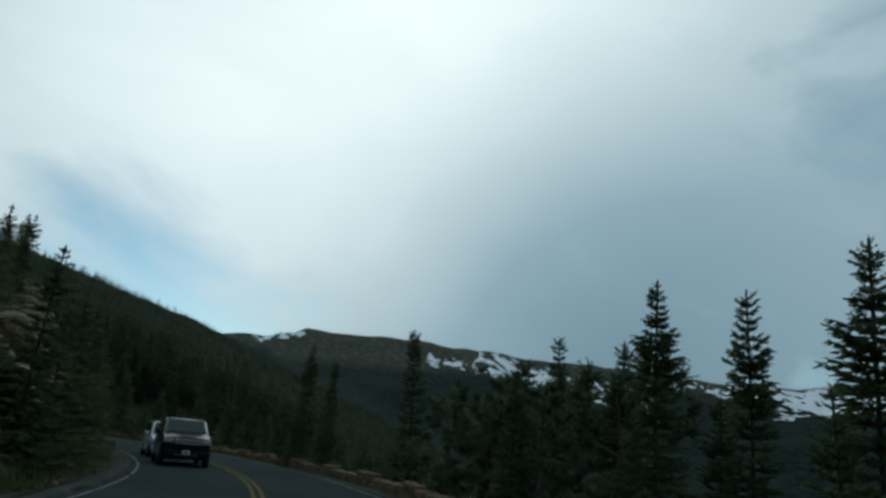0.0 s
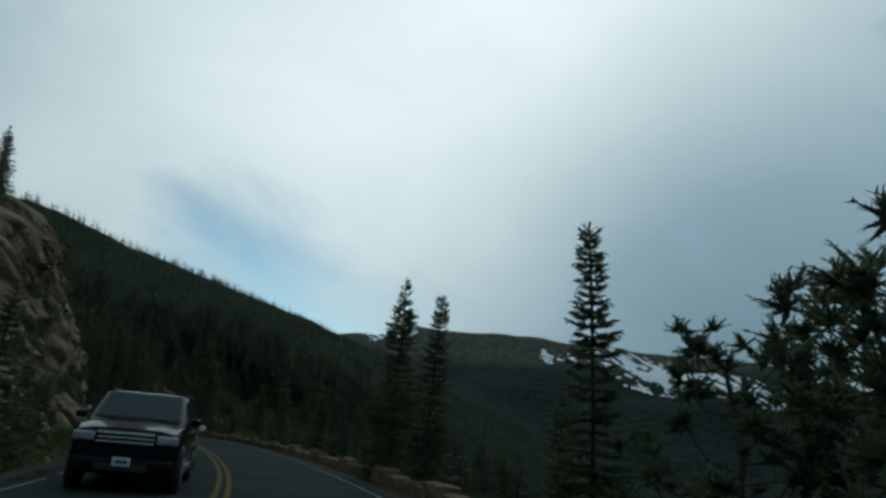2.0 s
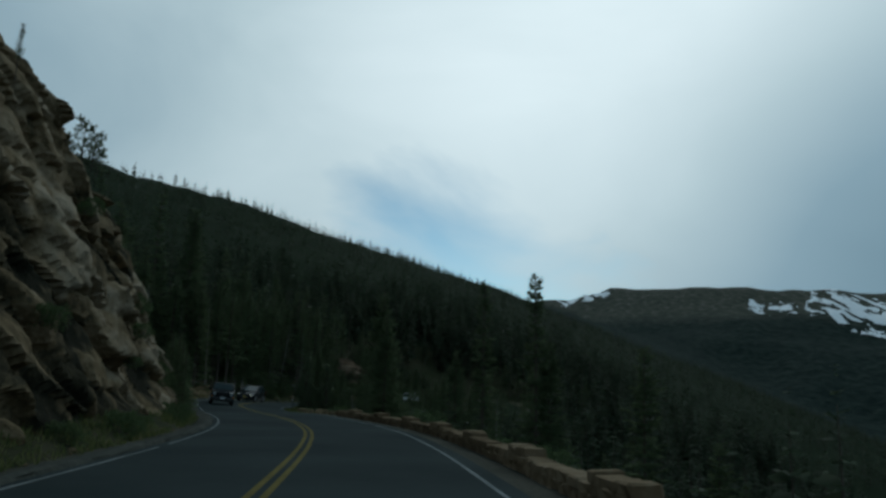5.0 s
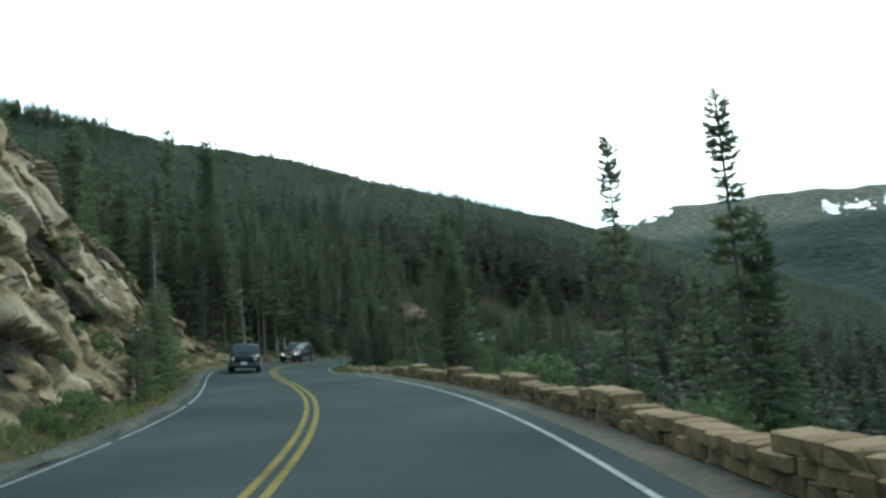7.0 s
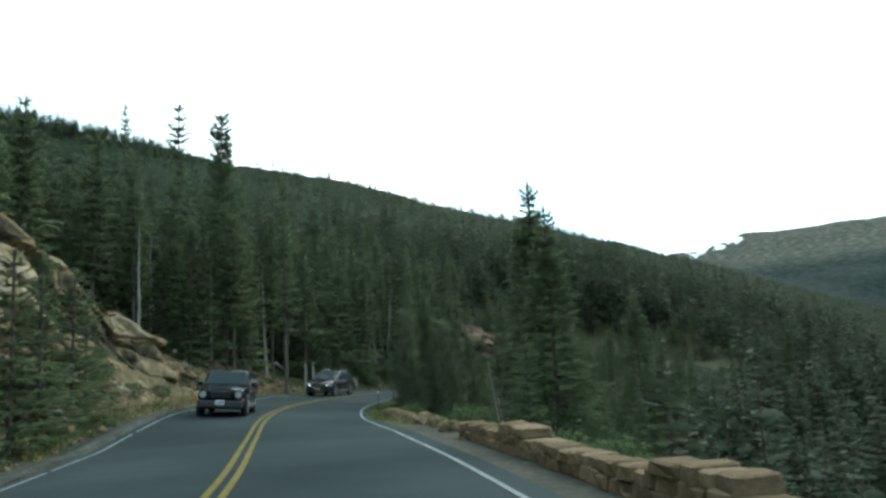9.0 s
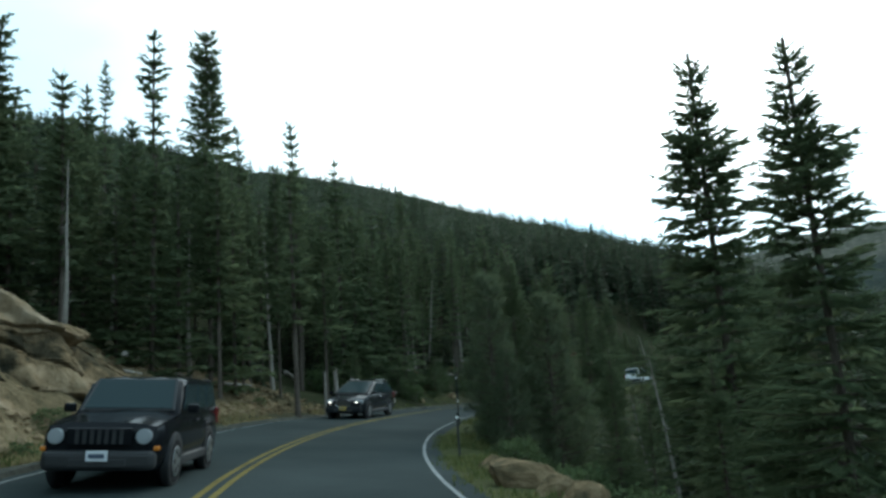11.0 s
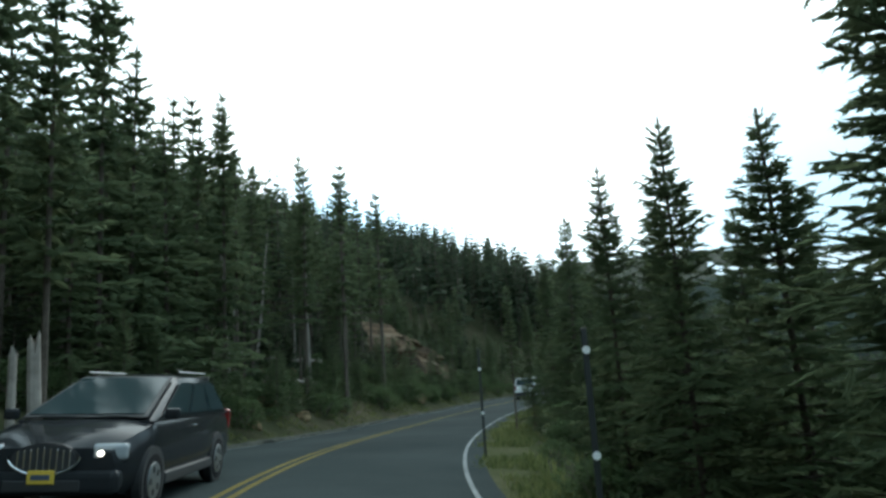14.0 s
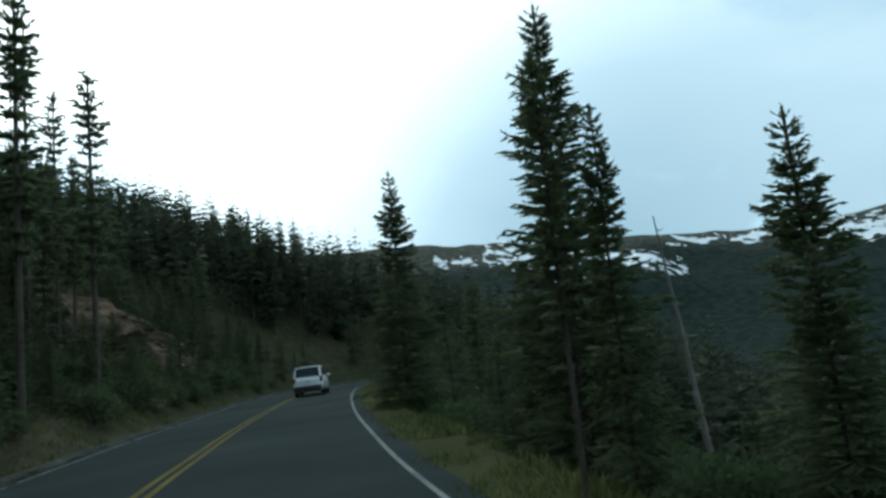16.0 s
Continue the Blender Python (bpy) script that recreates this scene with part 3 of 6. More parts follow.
def pine_parts(rng, height, spread, limbs_n=42, tufts=9, body=0.2, fringe=20, cap=0.042, width=0.028):
    """Limber pine: forked, upswept limbs with dense rounded brushes of needles."""
    limbs, A, B = [], [], []
    z = np.linspace(0, height * 0.92, 8)
    line = np.c_[np.cumsum(rng.normal(0, 0.07, 8)), np.cumsum(rng.normal(0, 0.07, 8)), z]
    limbs.append(tube(line, np.linspace(0.013 * height + 0.02, 0.02, 8), 7))
    for i in range(limbs_n):
        u = (i + rng.uniform(0, 1)) / limbs_n * 0.92 + 0.08
        o = np.array([np.interp(u * z[-1], z, line[:, k]) for k in range(3)])
        a = i * 2.4 + rng.normal(0, 0.4)
        L = spread * (1.0 - 0.72 * u ** 1.3) * rng.uniform(0.55, 1.1)
        rise = L * (rng.uniform(0.05, 0.35) + 0.45 * u)
        e = o + np.array([np.cos(a) * L, np.sin(a) * L, rise])
        m = (o + e) / 2 + np.array([np.cos(a), np.sin(a), -0.6]) * L * 0.08
        limbs.append(tube([o, m, e], [0.022 + 0.006 * L, 0.016, 0.006], 4))
        for k in range(tufts):
            t = rng.uniform(0.25, 1.0)
            q = m + (o - m) * (1 - 2 * t) if t < 0.5 else m + (e - m) * (2 * t - 1)
            w = unit(np.array([np.cos(a), np.sin(a), 0.5]) * 0.7 + rng.normal(0, 1, 3) * [1, 1, 0.6] + [0, 0, 0.5])
            ln = rng.uniform(0.24, 0.5) * (1.15 - 0.5 * u)
            A.append(q)
            B.append(q + w * ln)
            for j in range(2):
                A.append(q + w * ln * rng.uniform(0.3, 0.7))
                B.append(A[-1] + unit(w + rng.normal(0, 0.7, 3)) * ln * rng.uniform(0.4, 0.7))
    A.append(line[-1] - [0, 0, 0.2])
    B.append(line[-1] + [0, 0, 0.4])
    return join(limbs), sprays(rng, np.array(A), np.array(B), body, fringe, 0.10, width, -0.1, cap)


def limber_parts(rng, height, spread, limbs_n=23):
    """Bushy limber pine: forked upswept limbs, each twig ending in a rounded puff of needle brushes."""
    limbs, A, B = [], [], []
    z = np.linspace(0, height * 0.84, 8)
    line = np.c_[np.cumsum(rng.normal(0, 0.08, 8)), np.cumsum(rng.normal(0, 0.08, 8)), z]
    limbs.append(tube(line, np.linspace(0.013 * height + 0.02, 0.02, 8), 7))

    def puff(q, way, size):
        for _ in range(15):
            w = unit(way * 0.5 + rng.normal(0, 0.8, 3) + [0, 0, 0.45])
            A.append(q - w * 0.03)
            B.append(q + w * size * rng.uniform(0.6, 1.15))
    for i in range(limbs_n):
        u = (i + rng.uniform(0, 1)) / limbs_n * 0.9 + 0.1
        o = np.array([np.interp(u * z[-1], z, line[:, k]) for k in range(3)])
        a = i * 2.4 + rng.normal(0, 0.4)
        L = spread * (1.0 - 0.62 * u ** 2.2) * rng.uniform(0.6, 1.08)
        out = np.array([np.cos(a), np.sin(a), 0.0])
        m = o + out * L * 0.55 + [0, 0, L * rng.uniform(0.08, 0.25)]
        e = o + out * L + [0, 0, L * (rng.uniform(0.3, 0.55) + 0.3 * u)]
        limbs.append(tube([o, m, e], [0.012 + 0.005 * L, 0.011, 0.005], 4))
        puff(e, out * 0.5, rng.uniform(0.2, 0.3))
        for k in range(4):
            t = rng.uniform(0.35, 0.98)
            q = o + (m - o) * 2 * t if t < 0.5 else m + (e - m) * (2 * t - 1)
            way = unit(out * 0.4 + rng.normal(0, 0.7, 3) + [0, 0, 0.6])
            foot = q + way * rng.uniform(0.12, 0.42)
            limbs.append(tube([q, foot], [0.007, 0.004], 3))
            puff(foot, way, rng.uniform(0.16, 0.27))
    puff(line[-1], np.array([0, 0, 1.0]), 0.34)
    return join(limbs), sprays(rng, np.array(A), np.array(B), 0.16, 60, 0.085, 0.017, -0.05, 0.026)


def snag_parts(rng, height):
    """A dead, barkless trunk with a few broken twigs."""
    z = np.linspace(0, height, 9)
    line = np.c_[np.cumsum(rng.normal(0, 0.035, 9)), np.cumsum(rng.normal(0, 0.035, 9)), z]
    out = [tube(line, np.linspace(0.012 * height + 0.03, 0.015, 9), 7)]
    for i in range(int(height * 2.2)):
        u = rng.uniform(0.2, 0.98)
        o = np.array([np.interp(u * height, z, line[:, k]) for k in range(3)])
        a, L = rng.uniform(0, 2 * np.pi), rng.uniform(0.2, 0.9) * (1.2 - u)
        e = o + np.array([np.cos(a) * L, np.sin(a) * L, L * rng.uniform(-0.3, 0.5)])
        out.append(tube([o, (o + e) / 2 + [0, 0, -0.05], e], [0.025, 0.016, 0.006], 3))
    return join(out)


def make_tree(kind, data, bark, green, label, category):
    """A tree as one thing: an Empty at its foot, trunk and crown under it."""
    root = new(kind)
    trunk = new("trunk", mesh_np("trunk", *data[0], bark))
    trunk.parent = root
    if len(data) > 1:
        v, f = data[1]
        f, nv = soft_foliage(v, f, np.zeros(3))
        crown = new("crown", mesh_np("crown", v, f, green, normals=nv))
        crown.parent = root
    return tagged(root, label, category)


rng = np.random.default_rng(7)
# spread, bare foot, fullness, droop, taper
KINDS = ((1.45, 0.08, 0.95, 0.30, 0.62, "tall narrow dark green fir with ragged boughs"), (2.0, 0.06, 1.0, 0.22, 0.80, "full dark green fir with layered boughs"),
         (1.05, 0.33, 0.95, 0.35, 0.50, "slender spruce with a bare lower trunk"), (1.55, 0.35, 0.95, 0.28, 0.55, "open-crowned spruce with a bare lower trunk"),
         (2.3, 0.03, 1.0, 0.15, 0.80, "broad dark green fir branched to the ground"), (0.75, 0.40, 0.92, 0.4, 0.45, "thin spire-like spruce with sparse boughs"),
         (1.2, 0.04, 1.0, 0.30, 0.60, "dense columnar dark green fir"), (1.3, 0.10, 0.68, 0.42, 0.60, "tall slender spruce with sparse drooping boughs"))
# two of each kind: with fine sprays for those beside the road, coarser for those farther off
FIRS = [make_tree("spruce_tree" if "spruce" in lab else "fir_tree", fir_parts(rng, 9.0, sp, bare, 0.36, thin, droop, 0.26, 5, 0.17, 0.07, 2, 0.03, 0.085, 0.8, tap), M_BARK, M_FIR, lab, "spruce tree" if "spruce" in lab else "fir tree") for sp, bare, thin, droop, tap, lab in KINDS]
FINE = [make_tree("spruce_tree" if "spruce" in lab else "fir_tree", fir_parts(rng, 9.0, sp * 0.95, bare, 0.23, thin, droop, 0.15, 22, 0.10, 0.030, 5, 0.06, 0.040, 0.75, tap), M_BARK, M_FIR, lab, "spruce tree" if "spruce" in lab else "fir tree") for sp, bare, thin, droop, tap, lab in KINDS]
SAPLING = make_tree("young_fir", fir_parts(rng, 4.0, 0.95, 0.04, 0.24, 1.0, 0.1, 0.15, 9, 0.10, 0.036, 2, 0.06, 0.045), M_BARK, M_FIR, "young green fir with boughs down to the ground", "fir tree")
PINES = [make_tree("pine_tree", limber_parts(rng, 4.6, 1.5), M_BARK, M_PINE, "bushy limber pine with upswept forked limbs", "pine tree") for _ in range(3)]
NEAR_PINE = make_tree("pine_tree", pine_parts(rng, 6.5, 1.3, 76, 16, 0.09, 26, 0.018, 0.015), M_BARK, M_PINE, "dense limber pine with upswept forked limbs", "pine tree")
SNAGS = [make_tree("dead_tree", (snag_parts(rng, h),), M_DEAD, None, "bare grey dead tree trunk with broken twigs", "dead tree") for h in (10.0, 7.0)]
ALL_PROTO = FIRS + FINE + [SAPLING, NEAR_PINE] + PINES + SNAGS
PROTO_H = {**{id(f): 9.0 for f in FIRS + FINE}, id(SAPLING): 4.0, id(NEAR_PINE): 6.4, **{id(p): 4.6 for p in PINES}, id(SNAGS[0]): 10.0, id(SNAGS[1]): 7.0}
TREE_XY = []


def plant(proto, x, y, height, turn=None, lean=(0, 0), group="roadside trees", sink=0.15, z=None, wide=1.0, label=""):
    zz = ground_z(x, y) if z is None else z
    k = height / PROTO_H[id(proto)]
    m = pose(x, y, zz - sink, lean[0], lean[1], rng.uniform(0, 360) if turn is None else turn) @ Matrix.Diagonal((k * wide, k * wide, k, 1))
    ob = copy_thing(proto, m)
    TREE_XY.append((x, y))
    return tagged(ob, label, group=group)


def top_at(proto, x, y, top, **kw):
    """A tree whose tip stands at the height top."""
    z = ground_z(x, y)
    return plant(proto, x, y, top - z + 0.15, **kw)


# trees that stand alone or on the skyline: x, y, height of the tip, kind, width
KEY_TREES = [
    (-0.5, 35.6, 7.1, 6, 0.95, 1), (4.7, 15.2, 5.4, 1, 0.9, 1), (4.6, 26.2, 5.8, 5, 0.85, 1), (-6.7, 42.5, 6.9, 1, 0.88, 1), (-4.9, 38.4, 5.5, 6, 1.0, 1), (7.2, 18.3, 3.4, 0, 0.9, 1),
    (7.4, 16.7, 5.8, 0, 0.8, 1), (8.1, 13.2, 6.1, 1, 1.0, 1), (2.3, 19.0, 3.8, 1, 0.85, 1), (4.1, 29.9, 5.4, 0, 1.0, 0), (-1.1, 43.1, 3.7, 0, 0.9, 0), (-23.9, 80.4, 8.0, 7, 0.75, 1),
    (-19.9, 76.8, 7.6, 7, 0.8, 1), (-19.5, 77.6, 4.4, 0, 0.9, 1), (-22.0, 83.5, 3.1, 2, 1.2, 0), (-76.5, 109.2, 25.0, 5, 0.9, 0), (-70.0, 108.2, 22.2, 3, 0.8, 1), (-74.5, 114.2, 18.7, 0, 0.7, 0),
    (-67.9, 111.1, 14.3, 3, 0.6, 1), (-98.7, 119.4, 33.5, 5, 0.7, 0), (-71.2, 116.0, 19.0, 2, 0.75, 0), (-72.2, 121.0, 18.1, 0, 0.75, 0), (-79.5, 138.5, 20.3, 5, 0.8, 0), (-80.4, 139.4, 19.5, 5, 0.8, 0),
    (-75.4, 140.6, 16.1, 2, 0.65, 0), (-75.7, 147.0, 17.5, 5, 0.8, 0), (-57.8, 129.4, 7.7, 4, 0.85, 1), (-57.2, 130.9, 5.4, 4, 0.9, 1), (-50.3, 103.9, 6.3, 1, 0.8, 1), (-51.8, 108.0, 6.7, 1, 0.9, 1),
    (-43.3, 105.8, 11.4, 1, 1.0, 1), (-39.8, 99.8, 8.5, 1, 1.0, 1), (-54.8, 113.0, 4.75, 1, 0.8, 1), (-53.8, 110.3, 4.5, 4, 0.8, 1), (-52.6, 111.0, 4.6, 1, 1.0, 1), (-50.8, 108.6, 3.3, 4, 0.9, 1),
    (-54.0, 113.1, 4.0, 1, 1.0, 1), (-72.1, 127.9, 14.3, 0, 0.75, 0), (-73.6, 128.0, 14.2, 1, 0.7, 0), (-73.2, 136.8, 14.0, 2, 0.85, 0), (-72.2, 139.5, 14.3, 5, 1.0, 0), (-73.5, 148.0, 15.2, 5, 1.0, 0),
    (-75.7, 130.8, 16.4, 2, 0.9, 0), (-75.6, 129.0, 15.8, 5, 0.9, 0), (-65.1, 104.8, 13.0, 3, 0.9, 0), (-66.2, 106.6, 12.8, 1, 0.8, 0), (-68.6, 115.5, 12.5, 3, 0.9, 0), (-72.3, 122.6, 14.8, 1, 0.8, 0),
    (-50.7, 106.3, 6.0, 1, 0.9, 1), (-49.9, 107.9, 5.8, 1, 0.9, 1), (-51.2, 109.4, 5.5, 1, 0.9, 1), (-48.3, 138.5, 8.1, 1, 1.0, 1), (-60.8, 141.2, 7.9, 1, 0.9, 1),
    (-58.5, 124.3, 3.9, 0, 0.7, 1), (-52.8, 114.7, 4.1, 1, 0.9, 1), (-77.0, 152.3, 16.3, 5, 0.8, 0), (-78.5, 106.0, 21.0, 0, 0.8, 0), (-69.5, 103.4, 15.5, 3, 0.8, 0), (5.4, 20.4, 4.9, 1, 1.0, 1),
    (-54.0, 82.2, 15.3, 0, 0.9, 0), (-59.05, 124.2, 4.5, 5, 0.8, 1), (-66.6, 105.5, 14.0, 3, 0.9, 0)]
for x, y, top, kind, wide, near in KEY_TREES:
    top_at((FINE if near else FIRS)[kind], x, y, top, wide=wide)
for x, y, top in ((-49.3, 102.1, 4.95), (-48.5, 101.4, 2.6), (-48.6, 104.6, 4.4)):
    top_at(NEAR_PINE, x, y, top, wide=1.05)
for x, y, top in ((2.6, 24.6, 4.2), (2.0, 26.8, 4.1), (3.3, 22.0, 4.3), (4.2, 29.6, 5.4), (5.3, 26.1, 5.0), (0.9, 29.2, 3.7), (5.0, 19.4, 4.5)):
    top_at(PINES[len(TREE_XY) % 3], x, y, top, wide=1.2)


def far_from_trees(x, y, d):
    return all((x - a) ** 2 + (y - b) ** 2 > d * d for a, b in TREE_XY)


def scatter(count, s_range, lat_range, heights, kinds, gap, group, seed, tries=12):
    g = np.random.default_rng(seed)
    made = 0
    for _ in range(count * tries):
        if made >= count:
            break
        s, la = g.uniform(*s_range), g.uniform(*lat_range)
        x, y = (float(v) for v in road_xy(s, la))
        if not far_from_trees(x, y, gap) or (174 < s < 193 and 0 < la < 13):
            continue
        kind = kinds[g.integers(len(kinds))]
        if abs(la) < 6.5 and kind in FIRS:
            kind = FINE[FIRS.index(kind)]
        plant(kind, x, y, g.uniform(*heights), wide=g.uniform(0.85, 1.15), group=group)
        made += 1


# the wood above the road, past the cliff
scatter(84, (124, 182), (9.5, 24), (7.5, 12.0), [FIRS[2], FIRS[3], FIRS[5], FIRS[0], FIRS[1]], 1.6, "trees of the hillside wood", 31)
scatter(34, (106, 128), (13, 26), (9.5, 14.5), [FIRS[2], FIRS[3], FIRS[0]], 1.8, "trees of the hillside wood", 37)
scatter(14, (136, 164), (8.2, 12), (2.0, 4.0), [SAPLING, FIRS[4]], 1.6, "young firs at the wood's edge", 38)
for s, la, h in ((160, 8.4, 3.0), (163, 9.2, 3.8), (166, 8.2, 2.8), (169, 9.0, 4.2), (172, 8.1, 3.0), (175, 8.8, 4.5), (178, 8.0, 3.6), (181, 8.3, 5.0), (185, 8.1, 4.4), (176.5, 7.7, 2.6), (179.6, 7.5, 2.4), (183, 7.7, 3.2), (187, 7.6, 3.4), (173.5, 9.6, 3.8), (190, 8.2, 4.2)):
    x, y = (float(v) for v in road_xy(s, la))
    plant(SAPLING, x, y, h, group="young firs at the wood's edge")
scatter(26, (138, 176), (7.6, 11.5), (1.6, 3.6), [SAPLING, FIRS[4], FIRS[1]], 1.1, "young firs at the wood's edge", 58)
scatter(12, (186, 197), (8, 18), (4.0, 9.0), [FIRS[0], FIRS[1], FIRS[2]], 1.8, "trees of the hillside wood", 39)
gx = np.random.default_rng(50)
for i in range(14):
    plant(FIRS[i % 5], float(gx.uniform(-64, -44)), float(gx.uniform(203, 214)), float(gx.uniform(4, 8)), group="trees of the hillside wood")
# below the road before the bend: bushy pines and firs
scatter(20, (14, 40), (-14, -8.2), (2.8, 4.2), PINES, 1.5, "pines below the road", 32)
scatter(26, (2, 48), (-24, -7), (4.0, 6.5), [FIRS[0], FIRS[1], FIRS[4]], 1.9, "firs below the road", 33)
# below the road past the stone wall
scatter(18, (104, 134), (-16, -4.6), (2.6, 4.4), [FIRS[1], FIRS[4]], 1.7, "firs below the road", 34)
scatter(36, (134, 182), (-18, -4.6), (2.6, 5.0), [FIRS[0], FIRS[1], FIRS[4]], 1.8, "firs below the road", 35)
scatter(34, (46, 104), (-34, -8), (3.5, 7.0), [FIRS[0], FIRS[1], FIRS[3]], 2.2, "firs below the stone wall", 36)
scatter(16, (98, 136), (-24, -6), (4.0, 6.5), [FIRS[0], FIRS[1], FIRS[4]], 2.0, "firs below the road", 40)
scatter(26, (140, 192), (-20, -8), (5.0, 8.5), [FIRS[2], FIRS[3], FIRS[0]], 1.7, "firs below the road", 59)
scatter(18, (176, 198), (-14, -4.4), (3.0, 6.0), [FIRS[0], FIRS[1], SAPLING], 1.7, "firs below the road", 51)
scatter(14, (186, 206), (7.6, 14), (2.0, 5.0), [SAPLING, FIRS[1]], 1.5, "young firs at the wood's edge", 52)
for s, la, h in ((170, -4.8, 3.0), (173, -4.5, 2.6), (176, -4.7, 3.4), (179, -4.4, 3.0), (182, -4.6, 3.6), (185, -4.3, 3.2), (188, -4.6, 3.8), (174.5, -6.0, 4.2), (180.5, -6.1, 4.6), (157, -8.5, 5.2), (161, -7.2, 4.8), (164.5, -6.0, 4.2), (167.5, -5.1, 3.6), (163, -4.9, 3.2), (159.5, -8.4, 5.0)):
    x, y = (float(v) for v in road_xy(s, la))
    plant(SAPLING, x, y, h, group="young firs below the road", wide=1.2)
# young firs at the foot of the cliff
for s, la, h in ((86, 6.9, 3.2), (89, 7.0, 3.0), (92.5, 6.9, 4.2), (95.5, 7.0, 4.8), (97.5, 7.0, 4.4), (99, 7.3, 4.0), (101.5, 7.3, 4.8), (103.5, 7.5, 4.2)):
    x, y = (float(v) for v in road_xy(s, la))
    plant(SAPLING, x, y, h, group="young firs below the cliff", sink=0.05)
for s, la, h, k in ((15, 8.2, 4.2, 1), (17.5, 8.0, 5.2, 4), (20, 7.4, 5.6, 1), (22, 7.2, 4.6, 4), (24.5, 7.2, 5.4, 1), (27, 7.1, 4.4, 4), (28, 7.8, 2.6, 1), (34, 7.9, 2.4, 4), (39, 7.8, 2.8, 1), (30, 7.1, 3.4, 1), (32, 7.3, 4.2, 4), (35.5, 7.1, 3.4, 1), (37.5, 7.2, 4.2, 4), (41, 7.2, 2.8, 1), (43.5, 7.2, 2.2, 4)):
    x, y = (float(v) for v in road_xy(s, la))
    plant(FIRS[k], x, y, h, group="young firs below the cliff", z=0.2, wide=1.2)
for s, la, top, kind in ((20, 11.0, 8.2, 4), (22, 12.2, 9.0, 1), (27, 12.5, 9.6, 4), (24, 10.6, 7.5, 1), (30, 12, 9.0, 0), (36, 12, 10.2, 1), (41, 12.5, 10.6, 4), (46, 12, 12.2, 1), (51, 12.5, 13.3, 0), (54.5, 12.5, 13.8, 1), (57.5, 13, 14.2, 4)):
    x, y = (float(v) for v in road_xy(s, la))
    base = float(np.interp(s, [20, 34, 46, 56], [4.0, 4.6, 6.6, 11.5]))
    plant(FIRS[kind], x, y, top - base + 0.3, group="firs above the cliff", z=base - 0.3)
# dead trees in the wood and on the slope below
for s, la, h, lean, k in ((127, 11.0, 8.5, (-2, 3), 0), (133, 10.2, 9.5, (0, 4), 0), (141, 12, 9.0, (2, -3), 0), (152, 11.5, 8.0, (-3, 2), 0),
                          (153.5, 11.9, 7.5, (4, 6), 1), (158, 13, 8.0, (-4, -5), 0), (114, -9, 6.0, (6, -8), 0), (117, -11, 6.5, (2, -6), 1), (121, -9.5, 5.0, (-4, -7), 1), (150, -9.5, 8.0, (2, -11), 0), (88, -12, 7.0, (0, -4), 0)):
    x, y = (float(v) for v in road_xy(s, la))
    plant(SNAGS[k], x, y, h, lean=lean, group="dead trees", z=None)
for x, y, top in ((-66.1, 98.2, 11.6), (-76.1, 106.4, 13.8), (-75.2, 140.7, 12.0), (-76.6, 141.6, 9.6)):
    top_at(SNAGS[0], x, y, top, group="dead trees")
for s, la, h, z, kind in ((65.0, 10.7, 1.8, 10.5, FIRS[5]), (73.5, 11.0, 2.0, 10.3, PINES[1]), (76.0, 11.2, 1.9, 10.6, PINES[2]), (77.5, 11.2, 1.5, 10.8, PINES[0])):
    x, y = (float(v) for v in road_xy(s, la))
    plant(kind, x, y, h, group="trees on the cliff", z=z, sink=0.4)


plant(FIRS[5], -63.3, 107.8, 12.0, lean=(2, -4), group="trees of the hillside wood", wide=1.2, label="slender spruce with a pale bare leaning trunk")


# ---- woods too many to count ----
def forest(name, pts, heights, variants, mats, label):
    """Many conifers joined in one mesh."""
    g = np.random.default_rng(len(pts))
    vs, fs, mi, ns, k = [], [], [], [], 0
    zs = land(pts[:, 0], pts[:, 1])
    for (x, y), z, h in zip(pts, zs, heights):
        v, f, m, nv = variants[g.integers(len(variants))]
        a, sc = g.uniform(0, 6.283), h
        c, s = math.cos(a), math.sin(a)
        w = g.uniform(0.8, 1.25)
        vs.append(np.c_[(v[:, 0] * c - v[:, 1] * s) * sc * w + x, (v[:, 0] * s + v[:, 1] * c) * sc * w + y, v[:, 2] * sc + z - 0.2])
        ns.append(np.c_[nv[:, 0] * c - nv[:, 1] * s, nv[:, 0] * s + nv[:, 1] * c, nv[:, 2]])
        fs.append(f + k)
        mi.append(m)
        k += len(v)
    me = mesh_np(name, np.vstack(vs), np.vstack(fs), mats, False, np.concatenate(mi), np.vstack(ns))
    return tagged(new(name, me), label, "forest", kind="stuff")


